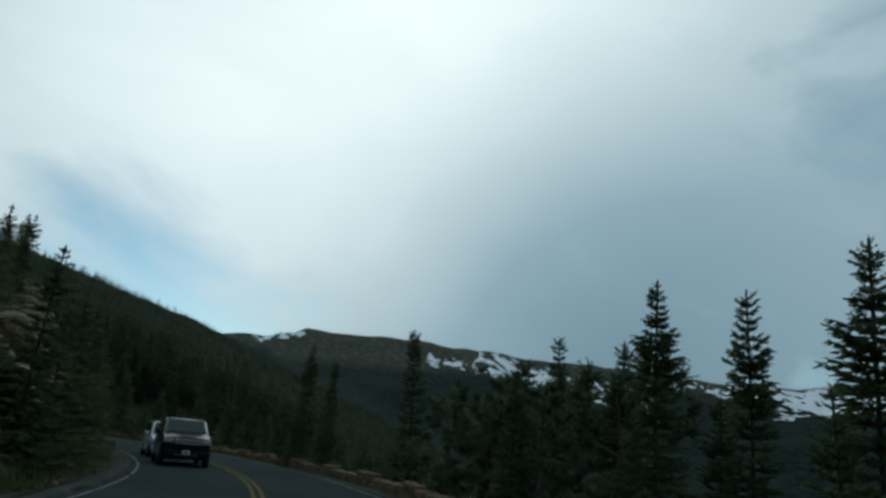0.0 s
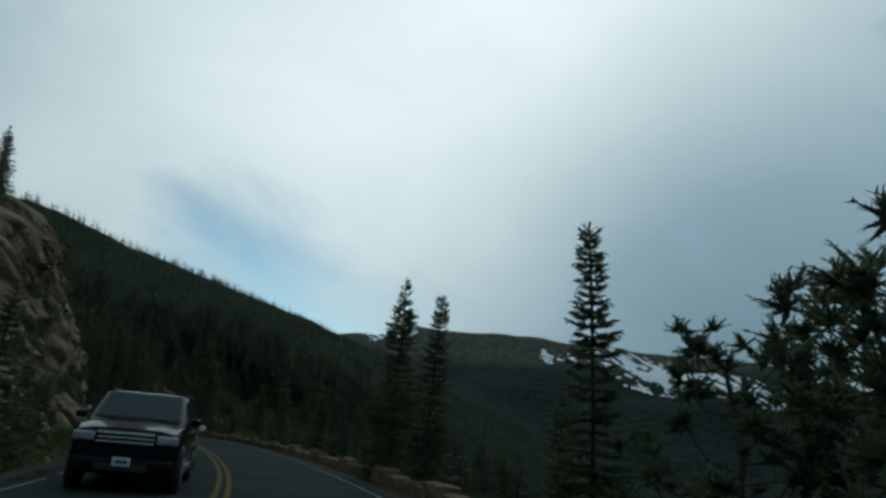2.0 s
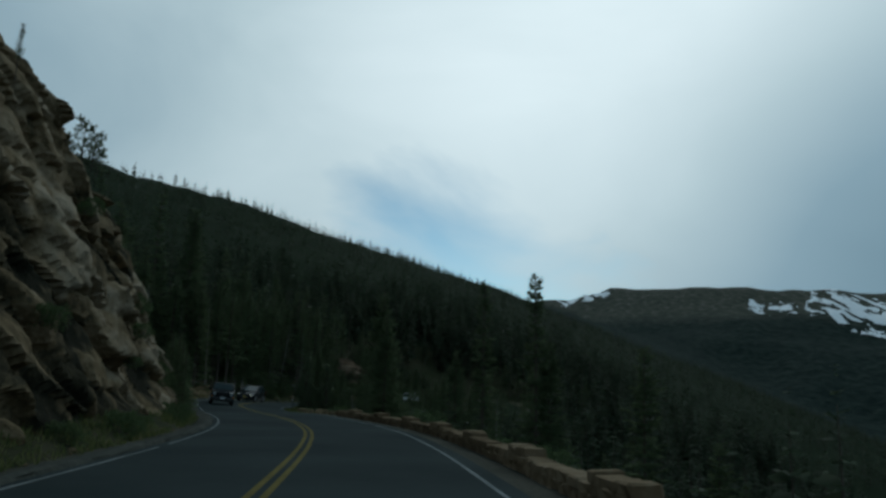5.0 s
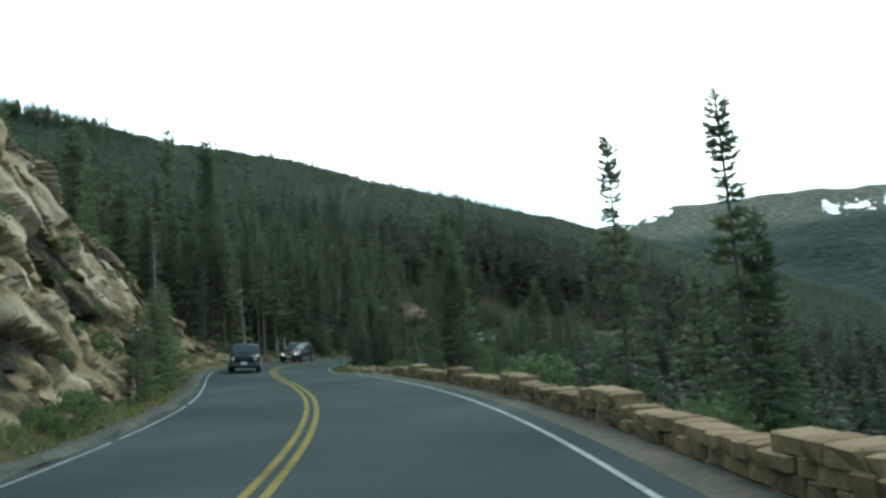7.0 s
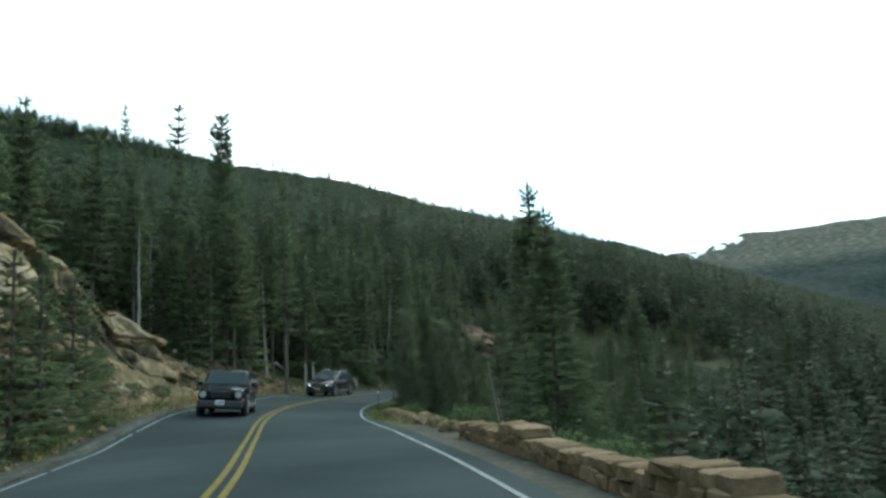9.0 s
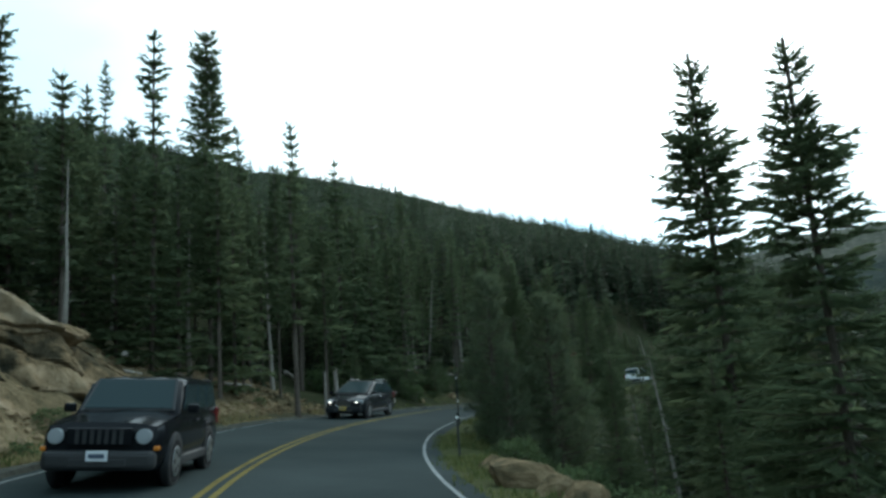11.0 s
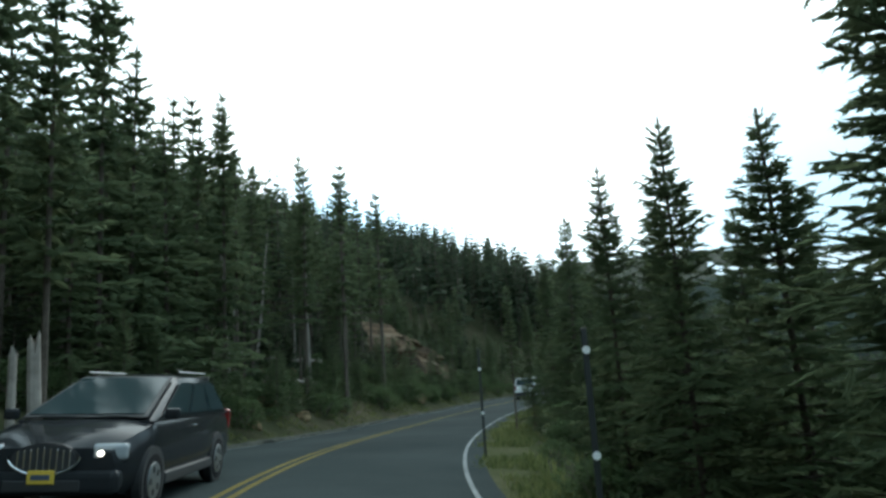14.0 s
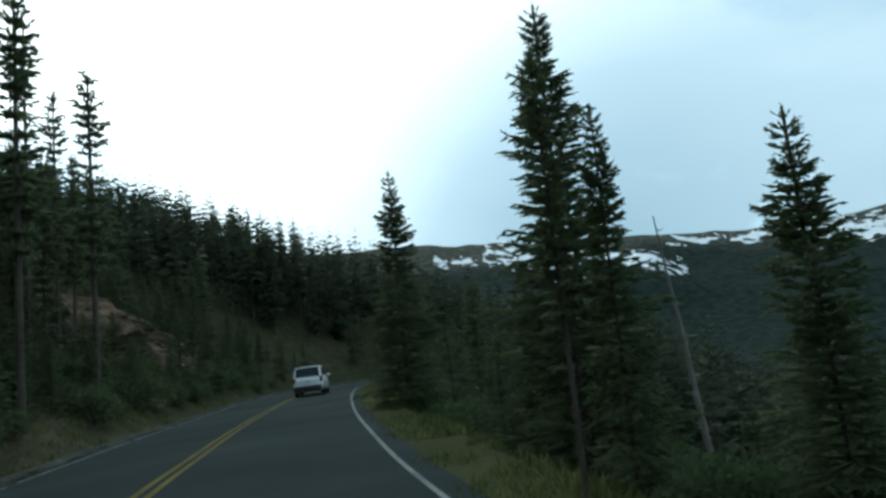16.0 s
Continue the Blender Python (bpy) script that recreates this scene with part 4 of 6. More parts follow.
def variant_far(g, spread, bare, levels, n, fat):
    """Ragged drooping tiers of boughs round a stem, for trees seen from afar."""
    parts = []
    for i, u in enumerate(np.linspace(bare, 0.985, levels)):
        a = g.uniform(0, 6.28) + np.arange(n) * 6.283 / n + g.normal(0, 0.35, n)
        L = (spread * (1 - u) ** 0.8 * min(1, 0.55 + (u - bare) * 3) + 0.012) * g.uniform(0.6, 1.25, n)
        way = unit(np.c_[np.cos(a), np.sin(a), -0.5 + 0.75 * u + g.normal(0, 0.15, n)])
        parts.append(blades(np.c_[np.zeros((n, 2)), u + 0.02 + g.normal(0, 0.4 / levels, n) * 0.3], way, unit(np.c_[-np.sin(a), np.cos(a), g.normal(0, 0.35, n)]), L, L * fat + 0.006))
    v, f = join(parts)
    t = tube([[0, 0, 0], [0, 0, 0.9]], [0.013, 0.002], 3)
    vv, ff = join([t, (v, f)])
    ff, nv = soft_foliage(vv, ff, np.zeros(3))
    return vv, ff, np.r_[np.zeros(len(t[1]), np.int32), np.ones(len(f), np.int32)], nv


def forest_points(seed, n, s_or_xy, keep):
    g = np.random.default_rng(seed)
    (x0, x1), (y0, y1) = s_or_xy
    p = np.c_[g.uniform(x0, x1, n), g.uniform(y0, y1, n)]
    return p[keep(p)]


def mid_keep(p):
    s, la = road_sl(p[:, 0], p[:, 1])
    left = (la > np.where(s < 108, 23, 18.5)) & (la < 75)
    right = (la < -18) & (la > -75)
    return (left | right) & (np.hypot(p[:, 0] + 60, p[:, 1] - 125) < 150)


def far_keep(p):
    s, la = road_sl(p[:, 0], p[:, 1])
    r = np.hypot(p[:, 0] - CX, p[:, 1] - CY)
    az = np.degrees(np.arctan2(-(p[:, 0] - CX), p[:, 1] - CY))
    foot = np.interp(p[:, 1], *FOOT)
    up = np.where(p[:, 1] > 150, (foot - p[:, 0]) * 0.985, la)
    return (np.abs(la) > 66) & (np.hypot(p[:, 0] + 60, p[:, 1] - 160) > 75) & (up < 290) & (up > -300) & (r < 620) & (az > -62) & (az < 85)


MID = [variant_far(rng, sp, b, 13, 5, 0.34) for sp, b in ((0.18, 0.10), (0.22, 0.06), (0.15, 0.15), (0.19, 0.2), (0.16, 0.12))]
FAR = [variant_far(rng, sp, b, 6, 4, 0.55) for sp, b in ((0.19, 0.06), (0.24, 0.04), (0.16, 0.10))]
up_s, up_l = np.random.default_rng(45).uniform(130, 205, 560), np.random.default_rng(46).uniform(10.5, 19, 560)
dn_s, dn_l = np.random.default_rng(47).uniform(50, 190, 380), np.random.default_rng(48).uniform(-24, -9.5, 380)
bend_s, bend_l = np.random.default_rng(53).uniform(90, 140, 800), np.random.default_rng(54).uniform(-30, -8.0, 800)
under = np.vstack([np.c_[road_xy(up_s, up_l)], np.c_[road_xy(dn_s, dn_l)], np.c_[road_xy(bend_s, bend_l)]])
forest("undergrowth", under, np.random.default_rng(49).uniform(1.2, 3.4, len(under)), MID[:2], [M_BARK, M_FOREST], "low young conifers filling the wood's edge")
mp = forest_points(41, 9000, ((-180, 70), (-5, 280)), mid_keep)[:2700]
mp = np.vstack([mp, forest_points(55, 420, ((-115, -38), (200, 285)), lambda p: np.hypot(p[:, 0] + 58, p[:, 1] - 197) > 9)])
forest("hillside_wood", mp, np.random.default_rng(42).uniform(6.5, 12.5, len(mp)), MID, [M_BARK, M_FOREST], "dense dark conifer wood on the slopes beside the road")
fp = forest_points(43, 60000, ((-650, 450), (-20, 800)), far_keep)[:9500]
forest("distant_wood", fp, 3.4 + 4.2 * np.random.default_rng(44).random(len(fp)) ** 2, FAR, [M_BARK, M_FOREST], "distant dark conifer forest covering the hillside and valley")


# taller trees along the brow of the hillside
gc = np.random.default_rng(57)
cy = gc.uniform(150, 268, 800)
cx = np.interp(cy, *FOOT) - gc.uniform(220, 264, 800)
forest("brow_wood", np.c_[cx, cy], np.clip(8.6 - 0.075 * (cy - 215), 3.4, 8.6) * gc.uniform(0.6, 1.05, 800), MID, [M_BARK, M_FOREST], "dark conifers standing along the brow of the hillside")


# ---- cliff beside the road ----
def rock_sheet(name, s0, s1, height, base, setback, seed, label, mat, cell=1.5, step=0.4, jag=0.8, dip=0.42):
    """A broken rock face along the road: blocks of their own depth and tilt, dipping along the beds."""
    g = np.random.default_rng(seed)
    s = np.arange(s0, s1, step)
    n = 92
    v01 = np.linspace(-0.06, 1.12, n)
    S, V = np.meshgrid(s, v01, indexing="ij")
    Hs = np.interp(S, *height)
    cd, sd = math.cos(dip), math.sin(dip)
    along, up = S * cd - V * Hs * sd, V * Hs * cd + S * sd
    pts = np.c_[along.ravel(), up.ravel()]
    depth, tone = np.zeros(len(pts)), np.zeros(len(pts))
    # large slabs first, then smaller blocks broken out of them
    for size, amp, lean, crack, shed in ((cell * 2.2, 0.52, 0.34, 0.30, -0.25), (cell * 0.9, 0.36, 0.45, 0.26, -0.15), (cell * 0.45, 0.13, 0.5, 0.08, 0.0)):
        count = int((s1 - s0) * 12 / size ** 2)
        seeds = np.c_[g.uniform(s0 - 6, s1 + 6, count), g.uniform(-2, 15, count)]
        seeds = np.c_[seeds[:, 0] * cd - seeds[:, 1] * sd, seeds[:, 1] * cd + seeds[:, 0] * sd]
        off, tilt = g.uniform(-1, 1, count), g.normal(0, lean, (count, 2)) + [0, shed]
        for i in range(0, len(pts), 3000):
            dx = (pts[i:i + 3000, None, 0] - seeds[None, :, 0]) * 0.5
            dy = (pts[i:i + 3000, None, 1] - seeds[None, :, 1]) * 1.3
            d = np.sqrt(dx * dx + dy * dy)
            near = np.argpartition(d, 3, axis=1)[:, :4]
            dn, xn, yn = (np.take_along_axis(q, near, 1) for q in (d, dx, dy))
            first = dn.min(1, keepdims=True)
            w = np.exp(-(dn - first) / (0.045 * size))
            w /= w.sum(1, keepdims=True)
            tone[i:i + 3000] += (w * off[near]).sum(1) * 0.6
            face = off[near] * amp * 0.7 + (xn * tilt[near, 0] + yn * tilt[near, 1]) * amp
            gap = np.sort(dn, 1)[:, 1] - first[:, 0]
            depth[i:i + 3000] += (w * face).sum(1) - crack * smooth(0.16 * size, 0.0, gap)
    depth = depth.reshape(S.shape) * jag + 0.4 * fbm(S / 7, up / 7, seed, 3) + 0.10 * fbm(S * 1.3, up * 1.3, seed + 5, 2)
    fade = smooth(0, 0.12, V + 0.02)
    lat = base + setback * np.clip(V, 0, 1.2) ** 1.15 * np.clip(Hs / 8, 0.35, 1.2) - depth * (0.25 + 0.75 * fade)
    lat = lat + 2.5 * smooth(1.0, 1.12, V)
    z = V * Hs + 0.35 * vnoise(S * 0.8, up * 0.8, seed + 9)
    z = np.where(V < 0, -0.3, z)
    lat = np.maximum(lat, 6.55)
    X, Y = road_xy(S.ravel(), lat.ravel())
    v = np.c_[X, Y, z.ravel()]
    i, j = np.arange(len(s) - 1)[:, None] * n, np.arange(n - 1)[None]
    f = np.stack([i + j, i + j + 1, i + n + j + 1, i + n + j], -1).reshape(-1, 4)
    f = np.r_[f[:, [0, 1, 2]], f[:, [0, 2, 3]]]
    me = mesh_np(name, v, f, mat, True)
    me.set_sharp_from_angle(angle=radians(50))
    me.attributes.new("slab", "FLOAT", "POINT").data.foreach_set("value", tone.astype(np.float32))
    return tagged(new(name, me), label, "cliff", kind="structure")


CLIFF = ([16, 24, 34, 46, 56, 66, 75, 86, 96, 104, 110, 117, 122], [1.5, 4.2, 4.6, 6.4, 10.2, 11.9, 10.8, 9.6, 9.0, 7.8, 6.4, 3.6, 1.5])
rock_sheet("cliff", 16, 122, CLIFF,
           7.4, 3.4, 3, "broken tan granite cliff rising beside the road", M_CLIFF, cell=1.35, step=0.16, dip=0.42)


def cliff_top():
    """Wooded ground that carries on behind the cliff's brink until it meets the hillside."""
    s, n = np.arange(17, 121, 0.6), 26
    S, U = np.meshgrid(s, np.linspace(0, 1, n), indexing="ij")
    H = np.interp(S, *CLIFF)
    crest = 7.4 + 3.4 * np.clip(H / 8, 0.35, 1.2)
    lat = crest + 1.0 + 24 * U
    X, Y = road_xy(S.ravel(), lat.ravel())
    flat = H - 0.4 - 0.05 * (lat - crest) + 0.25 * fbm(S / 3, lat / 3, 44, 3)
    z = np.maximum(flat.ravel(), land(X, Y) + 0.03)
    i = np.arange(len(s) - 1)[:, None] * n + np.arange(n - 1)[None]
    f = np.stack([i, i + 1, i + n + 1, i + n], -1).reshape(-1, 4)[:, ::-1]
    return tagged(new("cliff_top", mesh_np("cliff_top", np.c_[X, Y, z], f, M_GROUND)), "dark forest floor behind the brink of the cliff", "ground", kind="structure")


cliff_top()


def bank(name, s0, s1, height, base, run, seed, mat, label):
    s, n = np.arange(s0, s1, 0.3), 34
    S, V = np.meshgrid(s, np.linspace(-0.05, 1.15, n), indexing="ij")
    Hs = np.interp(S, *height)
    z = Hs * np.clip(V, -0.1, 1.2) + 0.22 * fbm(S / 1.6, V * 5, seed, 4) * np.clip(V * 4, 0, 1)
    z = z + 0.16 * np.abs(fbm(S * 1.1, V * 11, seed + 3, 2)) * np.clip(V * 4, 0, 1) - 0.05
    lat = base + run * V + 0.35 * fbm(S / 3, V * 3, seed + 7, 3) * np.clip(V * 3, 0, 1)
    X, Y = road_xy(S.ravel(), lat.ravel())
    rough = 0.10 * np.abs(fbm(S * 1.4, lat * 1.8, seed + 11, 3)).ravel()
    z = z + road_lean(S, 7.0)
    z = np.where(V.ravel() > 0, np.maximum(z.ravel(), land(X, Y) + 0.05 + rough), z.ravel())
    i, j = np.arange(len(s) - 1)[:, None] * n, np.arange(n - 1)[None]
    f = np.stack([i + j, i + j + 1, i + n + j + 1, i + n + j], -1).reshape(-1, 4)
    return tagged(new(name, mesh_np(name, np.c_[X, Y, z.ravel()], f, mat)), label, "bank", kind="structure")


BANK = ([102, 108, 114, 120, 126, 131, 134], [4.6, 4.9, 4.5, 3.7, 2.4, 0.8, 0.05])
bank("sandy_bank", 102, 133, BANK, 6.9, 5.2, 5, M_SAND, "eroded sandy bank with scattered stones beside the road")
rock_sheet("rock_outcrop", 177, 193, ([177, 180, 184, 188, 193], [1.5, 5.2, 7.6, 5.4, 1.5]), 8.4, 5.2, 17, "orange-brown broken rock outcrop in the wood", M_OUTCROP, cell=1.0, step=0.2, jag=0.85)


# ---- stone wall on the valley side ----
def stone_mesh(seed, lx, ly, lz):
    """A rough-hewn block, its corners knocked off."""
    g = random.Random(seed)
    bm = bmesh.new()
    bmesh.ops.create_cube(bm, size=1.0)
    bmesh.ops.bevel(bm, geom=bm.edges[:], offset=0.12, segments=1, affect="EDGES")
    for v in bm.verts:
        v.co = Vector((v.co.x * lx, v.co.y * ly, v.co.z * lz)) + Vector((g.uniform(-1, 1) * 0.04, g.uniform(-1, 1) * 0.045, g.uniform(-1, 1) * 0.05))
    me = bpy.data.meshes.new("stone")
    bm.to_mesh(me)
    bm.free()
    me.materials.append(M_WALLSTONE)
    return me


STONES = [stone_mesh(i, 1.0, 1.0, 1.0) for i in range(10)]


def build_wall(s_from, s_to, split, lat=-3.25, thick=0.46):
    g = random.Random(5)
    wall = tagged(new("guard_wall"), "low guard wall of rough tan stones with raised blocks", "stone wall", kind="structure")
    rest_v, rest_f, k = [], [], 0
    px, py = road_xy(s_from, lat)
    wall.matrix_world = pose(float(px), float(py), 0)
    inv = wall.matrix_world.inverted()
    for course in range(4):
        s = s_from
        while s < s_to:
            L = g.choice((g.uniform(0.2, 0.36), g.uniform(0.32, 0.66)))
            raised = ((s - 70.2) % 6.0) < 1.7
            z0 = -0.24 + (0, 0.20, 0.37, 0.53)[course]
            hh = (0.21, 0.18, 0.17, 0.16)[course] + g.uniform(-0.02, 0.04)
            if course == 3 and not raised:
                s += L
                continue
            mid = s + L / 2
            x, y = (float(v) for v in road_xy(mid, lat + g.uniform(-0.03, 0.03) + (0.02 if course else 0)))
            tx, ty = np.interp(mid, RS, RT[:, 0]), np.interp(mid, RS, RT[:, 1])
            m = pose(x, y, z0 + hh / 2, g.uniform(-2, 2), g.uniform(-1.6, 1.6), math.degrees(math.atan2(ty, tx)) + g.uniform(-2, 2)) @ Matrix.Diagonal((L + 0.005, thick + g.uniform(-0.02, 0.05), hh + 0.01, 1))
            me = STONES[g.randrange(10)]
            if mid > split:
                ob = new("stone", me)
                ob.parent = wall
                ob.matrix_local = inv @ m
            else:
                vs = [inv @ m @ v.co for v in me.vertices]
                rest_v += vs
                rest_f += [[i + k for i in p.vertices] for p in me.polygons]
                k += len(vs)
            s += L
    me = bpy.data.meshes.new("stones")
    me.from_pydata(rest_v, [], rest_f)
    me.materials.append(M_WALLSTONE)
    ob = new("stones", me)
    ob.parent = wall
    tagged(ob, "farther stones of the same wall", kind="stuff")
    core = new("mortar_core", strip("mortar_core", s_from, s_to, [lat - 0.19, lat - 0.17, lat + 0.17, lat + 0.19], [-0.4, 0.20, 0.20, -0.4], M_KERB))
    core.parent = wall
    core.matrix_parent_inverse = inv


build_wall(3, 93, 62)

for proto in ALL_PROTO:
    for o in (*proto.children_recursive, proto):
        bpy.data.objects.remove(o)


# ---- vehicles ----
# teal base colour stands in for reflected sky; the true reflection is kept weak
M_GLASS = plain("sky_toned_tinted_car_glass", (0.026, 0.042, 0.045), 0.08)
M_GLASS.node_tree.nodes["Principled BSDF"].inputs["Specular IOR Level"].default_value = 0.10
M_TYRE = plain("tyre_rubber", (0.012, 0.012, 0.013), 0.85)
M_RIM = plain("alloy_rim", (0.45, 0.46, 0.47), 0.3, 0.9)
M_TRIM = plain("black_plastic_trim", (0.02, 0.021, 0.022), 0.6)
M_CHROME = plain("chrome", (0.7, 0.72, 0.74), 0.15, 1.0)
M_LENS = plain("headlight_lens", (0.32, 0.34, 0.35), 0.1)
M_LIT = plain("lit_headlight", (1.0, 0.93, 0.80), 0.3, 0.0, 1.8)
M_RED = plain("red_tail_lens", (0.16, 0.012, 0.01), 0.2)
M_AMBER = plain("amber_lens", (0.55, 0.18, 0.02), 0.25)
M_PLATE = plain("pale_number_plate", (0.62, 0.64, 0.66), 0.5)
M_PLATE_Y = plain("yellow_number_plate", (0.6, 0.42, 0.05), 0.5)
M_BAR = plain("plate_bar", (0.06, 0.08, 0.12), 0.5)


def paint(name, col, gloss=0.2):
    m, n, l, b = material(name, 0.32)
    nz, co, r = n.new("ShaderNodeTexNoise"), n.new("ShaderNodeTexCoord"), n.new("ShaderNodeMapRange")
    nz.inputs["Scale"].default_value = 3.0
    l.new(co.outputs["Object"], nz.inputs["Vector"])
    l.new(nz.outputs[0], r.inputs[0])
    r.inputs[3].default_value, r.inputs[4].default_value = 0.05, 0.18       # road dust dulls the gloss in places
    l.new(r.outputs[0], b.inputs["Roughness"])
    b.inputs["Base Color"].default_value = (*col, 1)
    b.inputs["Coat Weight"].default_value = gloss * 0.5
    b.inputs["Coat Roughness"].default_value = 0.08
    b.inputs["Specular IOR Level"].default_value = gloss
    return m


M_WHITE_PAINT = paint("white_car_paint", (0.86, 0.87, 0.87))
M_SILVER = paint("pale_silver_car_paint", (0.55, 0.58, 0.60))
M_BLACK = paint("black_car_paint", (0.010, 0.011, 0.013), 0.07)
M_DARK = paint("dark_brown_grey_car_paint", (0.022, 0.024, 0.026), 0.09)


def block(x, y, z, lx, ly, lz, bevel=0.02, segments=2, rz=0.0, rx=0.0):
    """A rounded box as a bmesh."""
    bm = bmesh.new()
    bmesh.ops.create_cube(bm, size=1.0)
    bmesh.ops.scale(bm, vec=(lx, ly, lz), verts=bm.verts)
    if bevel:
        bmesh.ops.bevel(bm, geom=bm.edges[:], offset=min(bevel, 0.45 * min(lx, ly, lz)), segments=segments, affect="EDGES", profile=0.5)
    bmesh.ops.transform(bm, matrix=pose(x, y, z, rx, 0, rz), verts=bm.verts)
    return bm


def disc(x, y, z, r, depth, axis="x", sides=24, bevel=0.0):
    bm = bmesh.new()
    bmesh.ops.create_cone(bm, cap_ends=True, segments=sides, radius1=r, radius2=r, depth=depth)
    if bevel:
        bmesh.ops.bevel(bm, geom=[e for e in bm.edges if len(e.link_faces) == 2 and any(len(f.verts) > 4 for f in e.link_faces)], offset=bevel, segments=2, affect="EDGES")
    turn = {"x": pose(x, y, z, 0, 90, 0), "y": pose(x, y, z, 90, 0, 0), "z": pose(x, y, z)}[axis]
    bmesh.ops.transform(bm, matrix=turn, verts=bm.verts)
    return bm


def loft(stations):
    """A closed skin through cross-sections: each (y, [(x, z), ...]) for the right half, mirrored."""
    bm = bmesh.new()
    rings = []
    for y, half in stations:
        pts = [(x, z) for x, z in half] + [(-x, z) for x, z in reversed(half)]
        rings.append([bm.verts.new((x, y, z)) for x, z in pts])
    n = len(rings[0])
    for a, b in zip(rings, rings[1:]):
        for i in range(n):
            bm.faces.new((a[i], a[(i + 1) % n], b[(i + 1) % n], b[i]))
    bm.faces.new(rings[0][::-1])
    bm.faces.new(rings[-1])
    bmesh.ops.recalc_face_normals(bm, faces=bm.faces)
    return bm


def pane(corners, thick=0.012):
    """A sheet of glass between four corners, with thickness outwards."""
    bm = bmesh.new()
    c = [Vector(p) for p in corners]
    n = (c[1] - c[0]).cross(c[3] - c[0]).normalized() * thick
    lo, hi = [bm.verts.new(p - n * 0.3) for p in c], [bm.verts.new(p + n) for p in c]
    bm.faces.new(lo[::-1])
    bm.faces.new(hi)
    for i in range(4):
        bm.faces.new((lo[i], lo[(i + 1) % 4], hi[(i + 1) % 4], hi[i]))
    bmesh.ops.recalc_face_normals(bm, faces=bm.faces)
    return bm


def shade_smooth(ob, angle=35):
    for p in ob.data.polygons:
        p.use_smooth = True
    ob.data.set_sharp_from_angle(angle=radians(angle))


def lerp(a, b, u):
    return tuple(p + (q - p) * u for p, q in zip(a, b))


def vehicle(label, category, colour, s, lat, forward, L=4.8, W=1.9, H=1.78, hood=1.08, belt=1.1, cabin=(-2.25, 1.15), roof=(-2.05, 0.35),
            clear=0.24, wheel=0.36, grille="slats", lights="plain", plate=None, boxy=0.5, rails=True, cladding=False, turn=0.0):
    """An SUV: front towards +y. cabin: the belt line's ends, roof: the roof's ends."""
    car = tagged(new("suv"), label, category, group="vehicles on the road")
    w, f, r = W / 2, L / 2, -L / 2
    round_n = 0.12 + 0.1 * (1 - boxy)

    def section(y, half, top, low=clear, crown=0.03):
        return (y, [(0, low), (half * 0.86, low), (half * 0.97, low + 0.12), (half, low + 0.34), (half * 0.985, top - 0.16), (half * 0.93, top - 0.03), (half * 0.6, top + crown * 0.7), (0, top + crown)])
    body = part("body", loft([section(r, w * 0.86, belt - 0.12, clear + 0.16), section(r + 0.07, w * 0.95, belt - 0.04, clear + 0.06), section(r + 0.35, w, belt), section(-0.6, w, belt),
                              section(cabin[1] - 0.1, w, belt), section(cabin[1] + 0.15, w, hood + 0.02, crown=0.05), section(f - 0.55, w * 0.97, hood - 0.04, crown=0.05),
                              section(f - round_n, w * 0.92, hood - 0.12, clear + 0.04), section(f - 0.03, w * 0.84, hood - 0.24, clear + 0.10)]), colour, car)
    shade_smooth(body)
    wb, wt = w * 0.94, w * 0.80 if boxy < 0.7 else w * 0.86
    b0, b1, t0, t1, zb, zt = cabin[0], cabin[1], roof[0], roof[1], belt - 0.03, H
    def hoop(y, top, k=1.0):
        """A section of the cabin: sides that lean in, rounded into the roof."""
        u = top - zb
        return (y, [(0, zb), (wb, zb), (lerp((wb,), (wt,), 0.45)[0] * k, zb + u * 0.45), (wt * 1.0 * k, top - u * 0.24), (wt * 0.955 * k, top - u * 0.09), (wt * 0.82 * k, top - u * 0.03), (wt * 0.4, top - u * 0.004), (0, top)])

    def edge(y, k):
        return (y, [(0, zb), (wb * k, zb), (wb * k, zb + 0.004), (wb * k * 0.99, zb + 0.010), (wb * k * 0.96, zb + 0.016), (wb * 0.82 * k, zb + 0.022), (wb * 0.4, zb + 0.027), (0, zb + 0.03)])
    cab = part("cabin", loft([edge(b0, 0.98), edge(b0 + 0.01, 1.0), hoop(t0 - 0.05 * (t0 - b0), zt - 0.05, 0.99), hoop(t0 + 0.14, zt - 0.01), hoop((t0 + t1) / 2, zt + 0.02),
                              hoop(t1 - 0.25, zt + 0.005), hoop(t1, zt - 0.035, 0.985), edge(b1 - 0.01, 1.0), edge(b1, 0.98)]), colour, car)
    shade_smooth(cab, 40)
    # panes
    e = 0.012

    def quad(p, q, u0, u1, v0, v1):
        """p, q: lower and upper edges as pairs of points."""
        lo, hi = [lerp(p[0], p[1], u) for u in (u0, u1)], [lerp(q[0], q[1], u) for u in (u0, u1)]
        return [lerp(lo[0], hi[0], v0), lerp(lo[1], hi[1], v0), lerp(lo[1], hi[1], v1), lerp(lo[0], hi[0], v1)]
    wf = ((wb * 0.95, b1, zb + 0.03), (-wb * 0.95, b1, zb + 0.03)), ((wt * 0.9, t1, zt - 0.055), (-wt * 0.9, t1, zt - 0.055))
    up = (0, 0.03, 0.034)
    part("windscreen_seal", pane([tuple(a + b for a, b in zip(p, (0, 0.020, 0.023))) for p in quad(*wf, 0.03, 0.97, 0.01, 0.98)]), M_TRIM, car, "black seal round the windscreen")
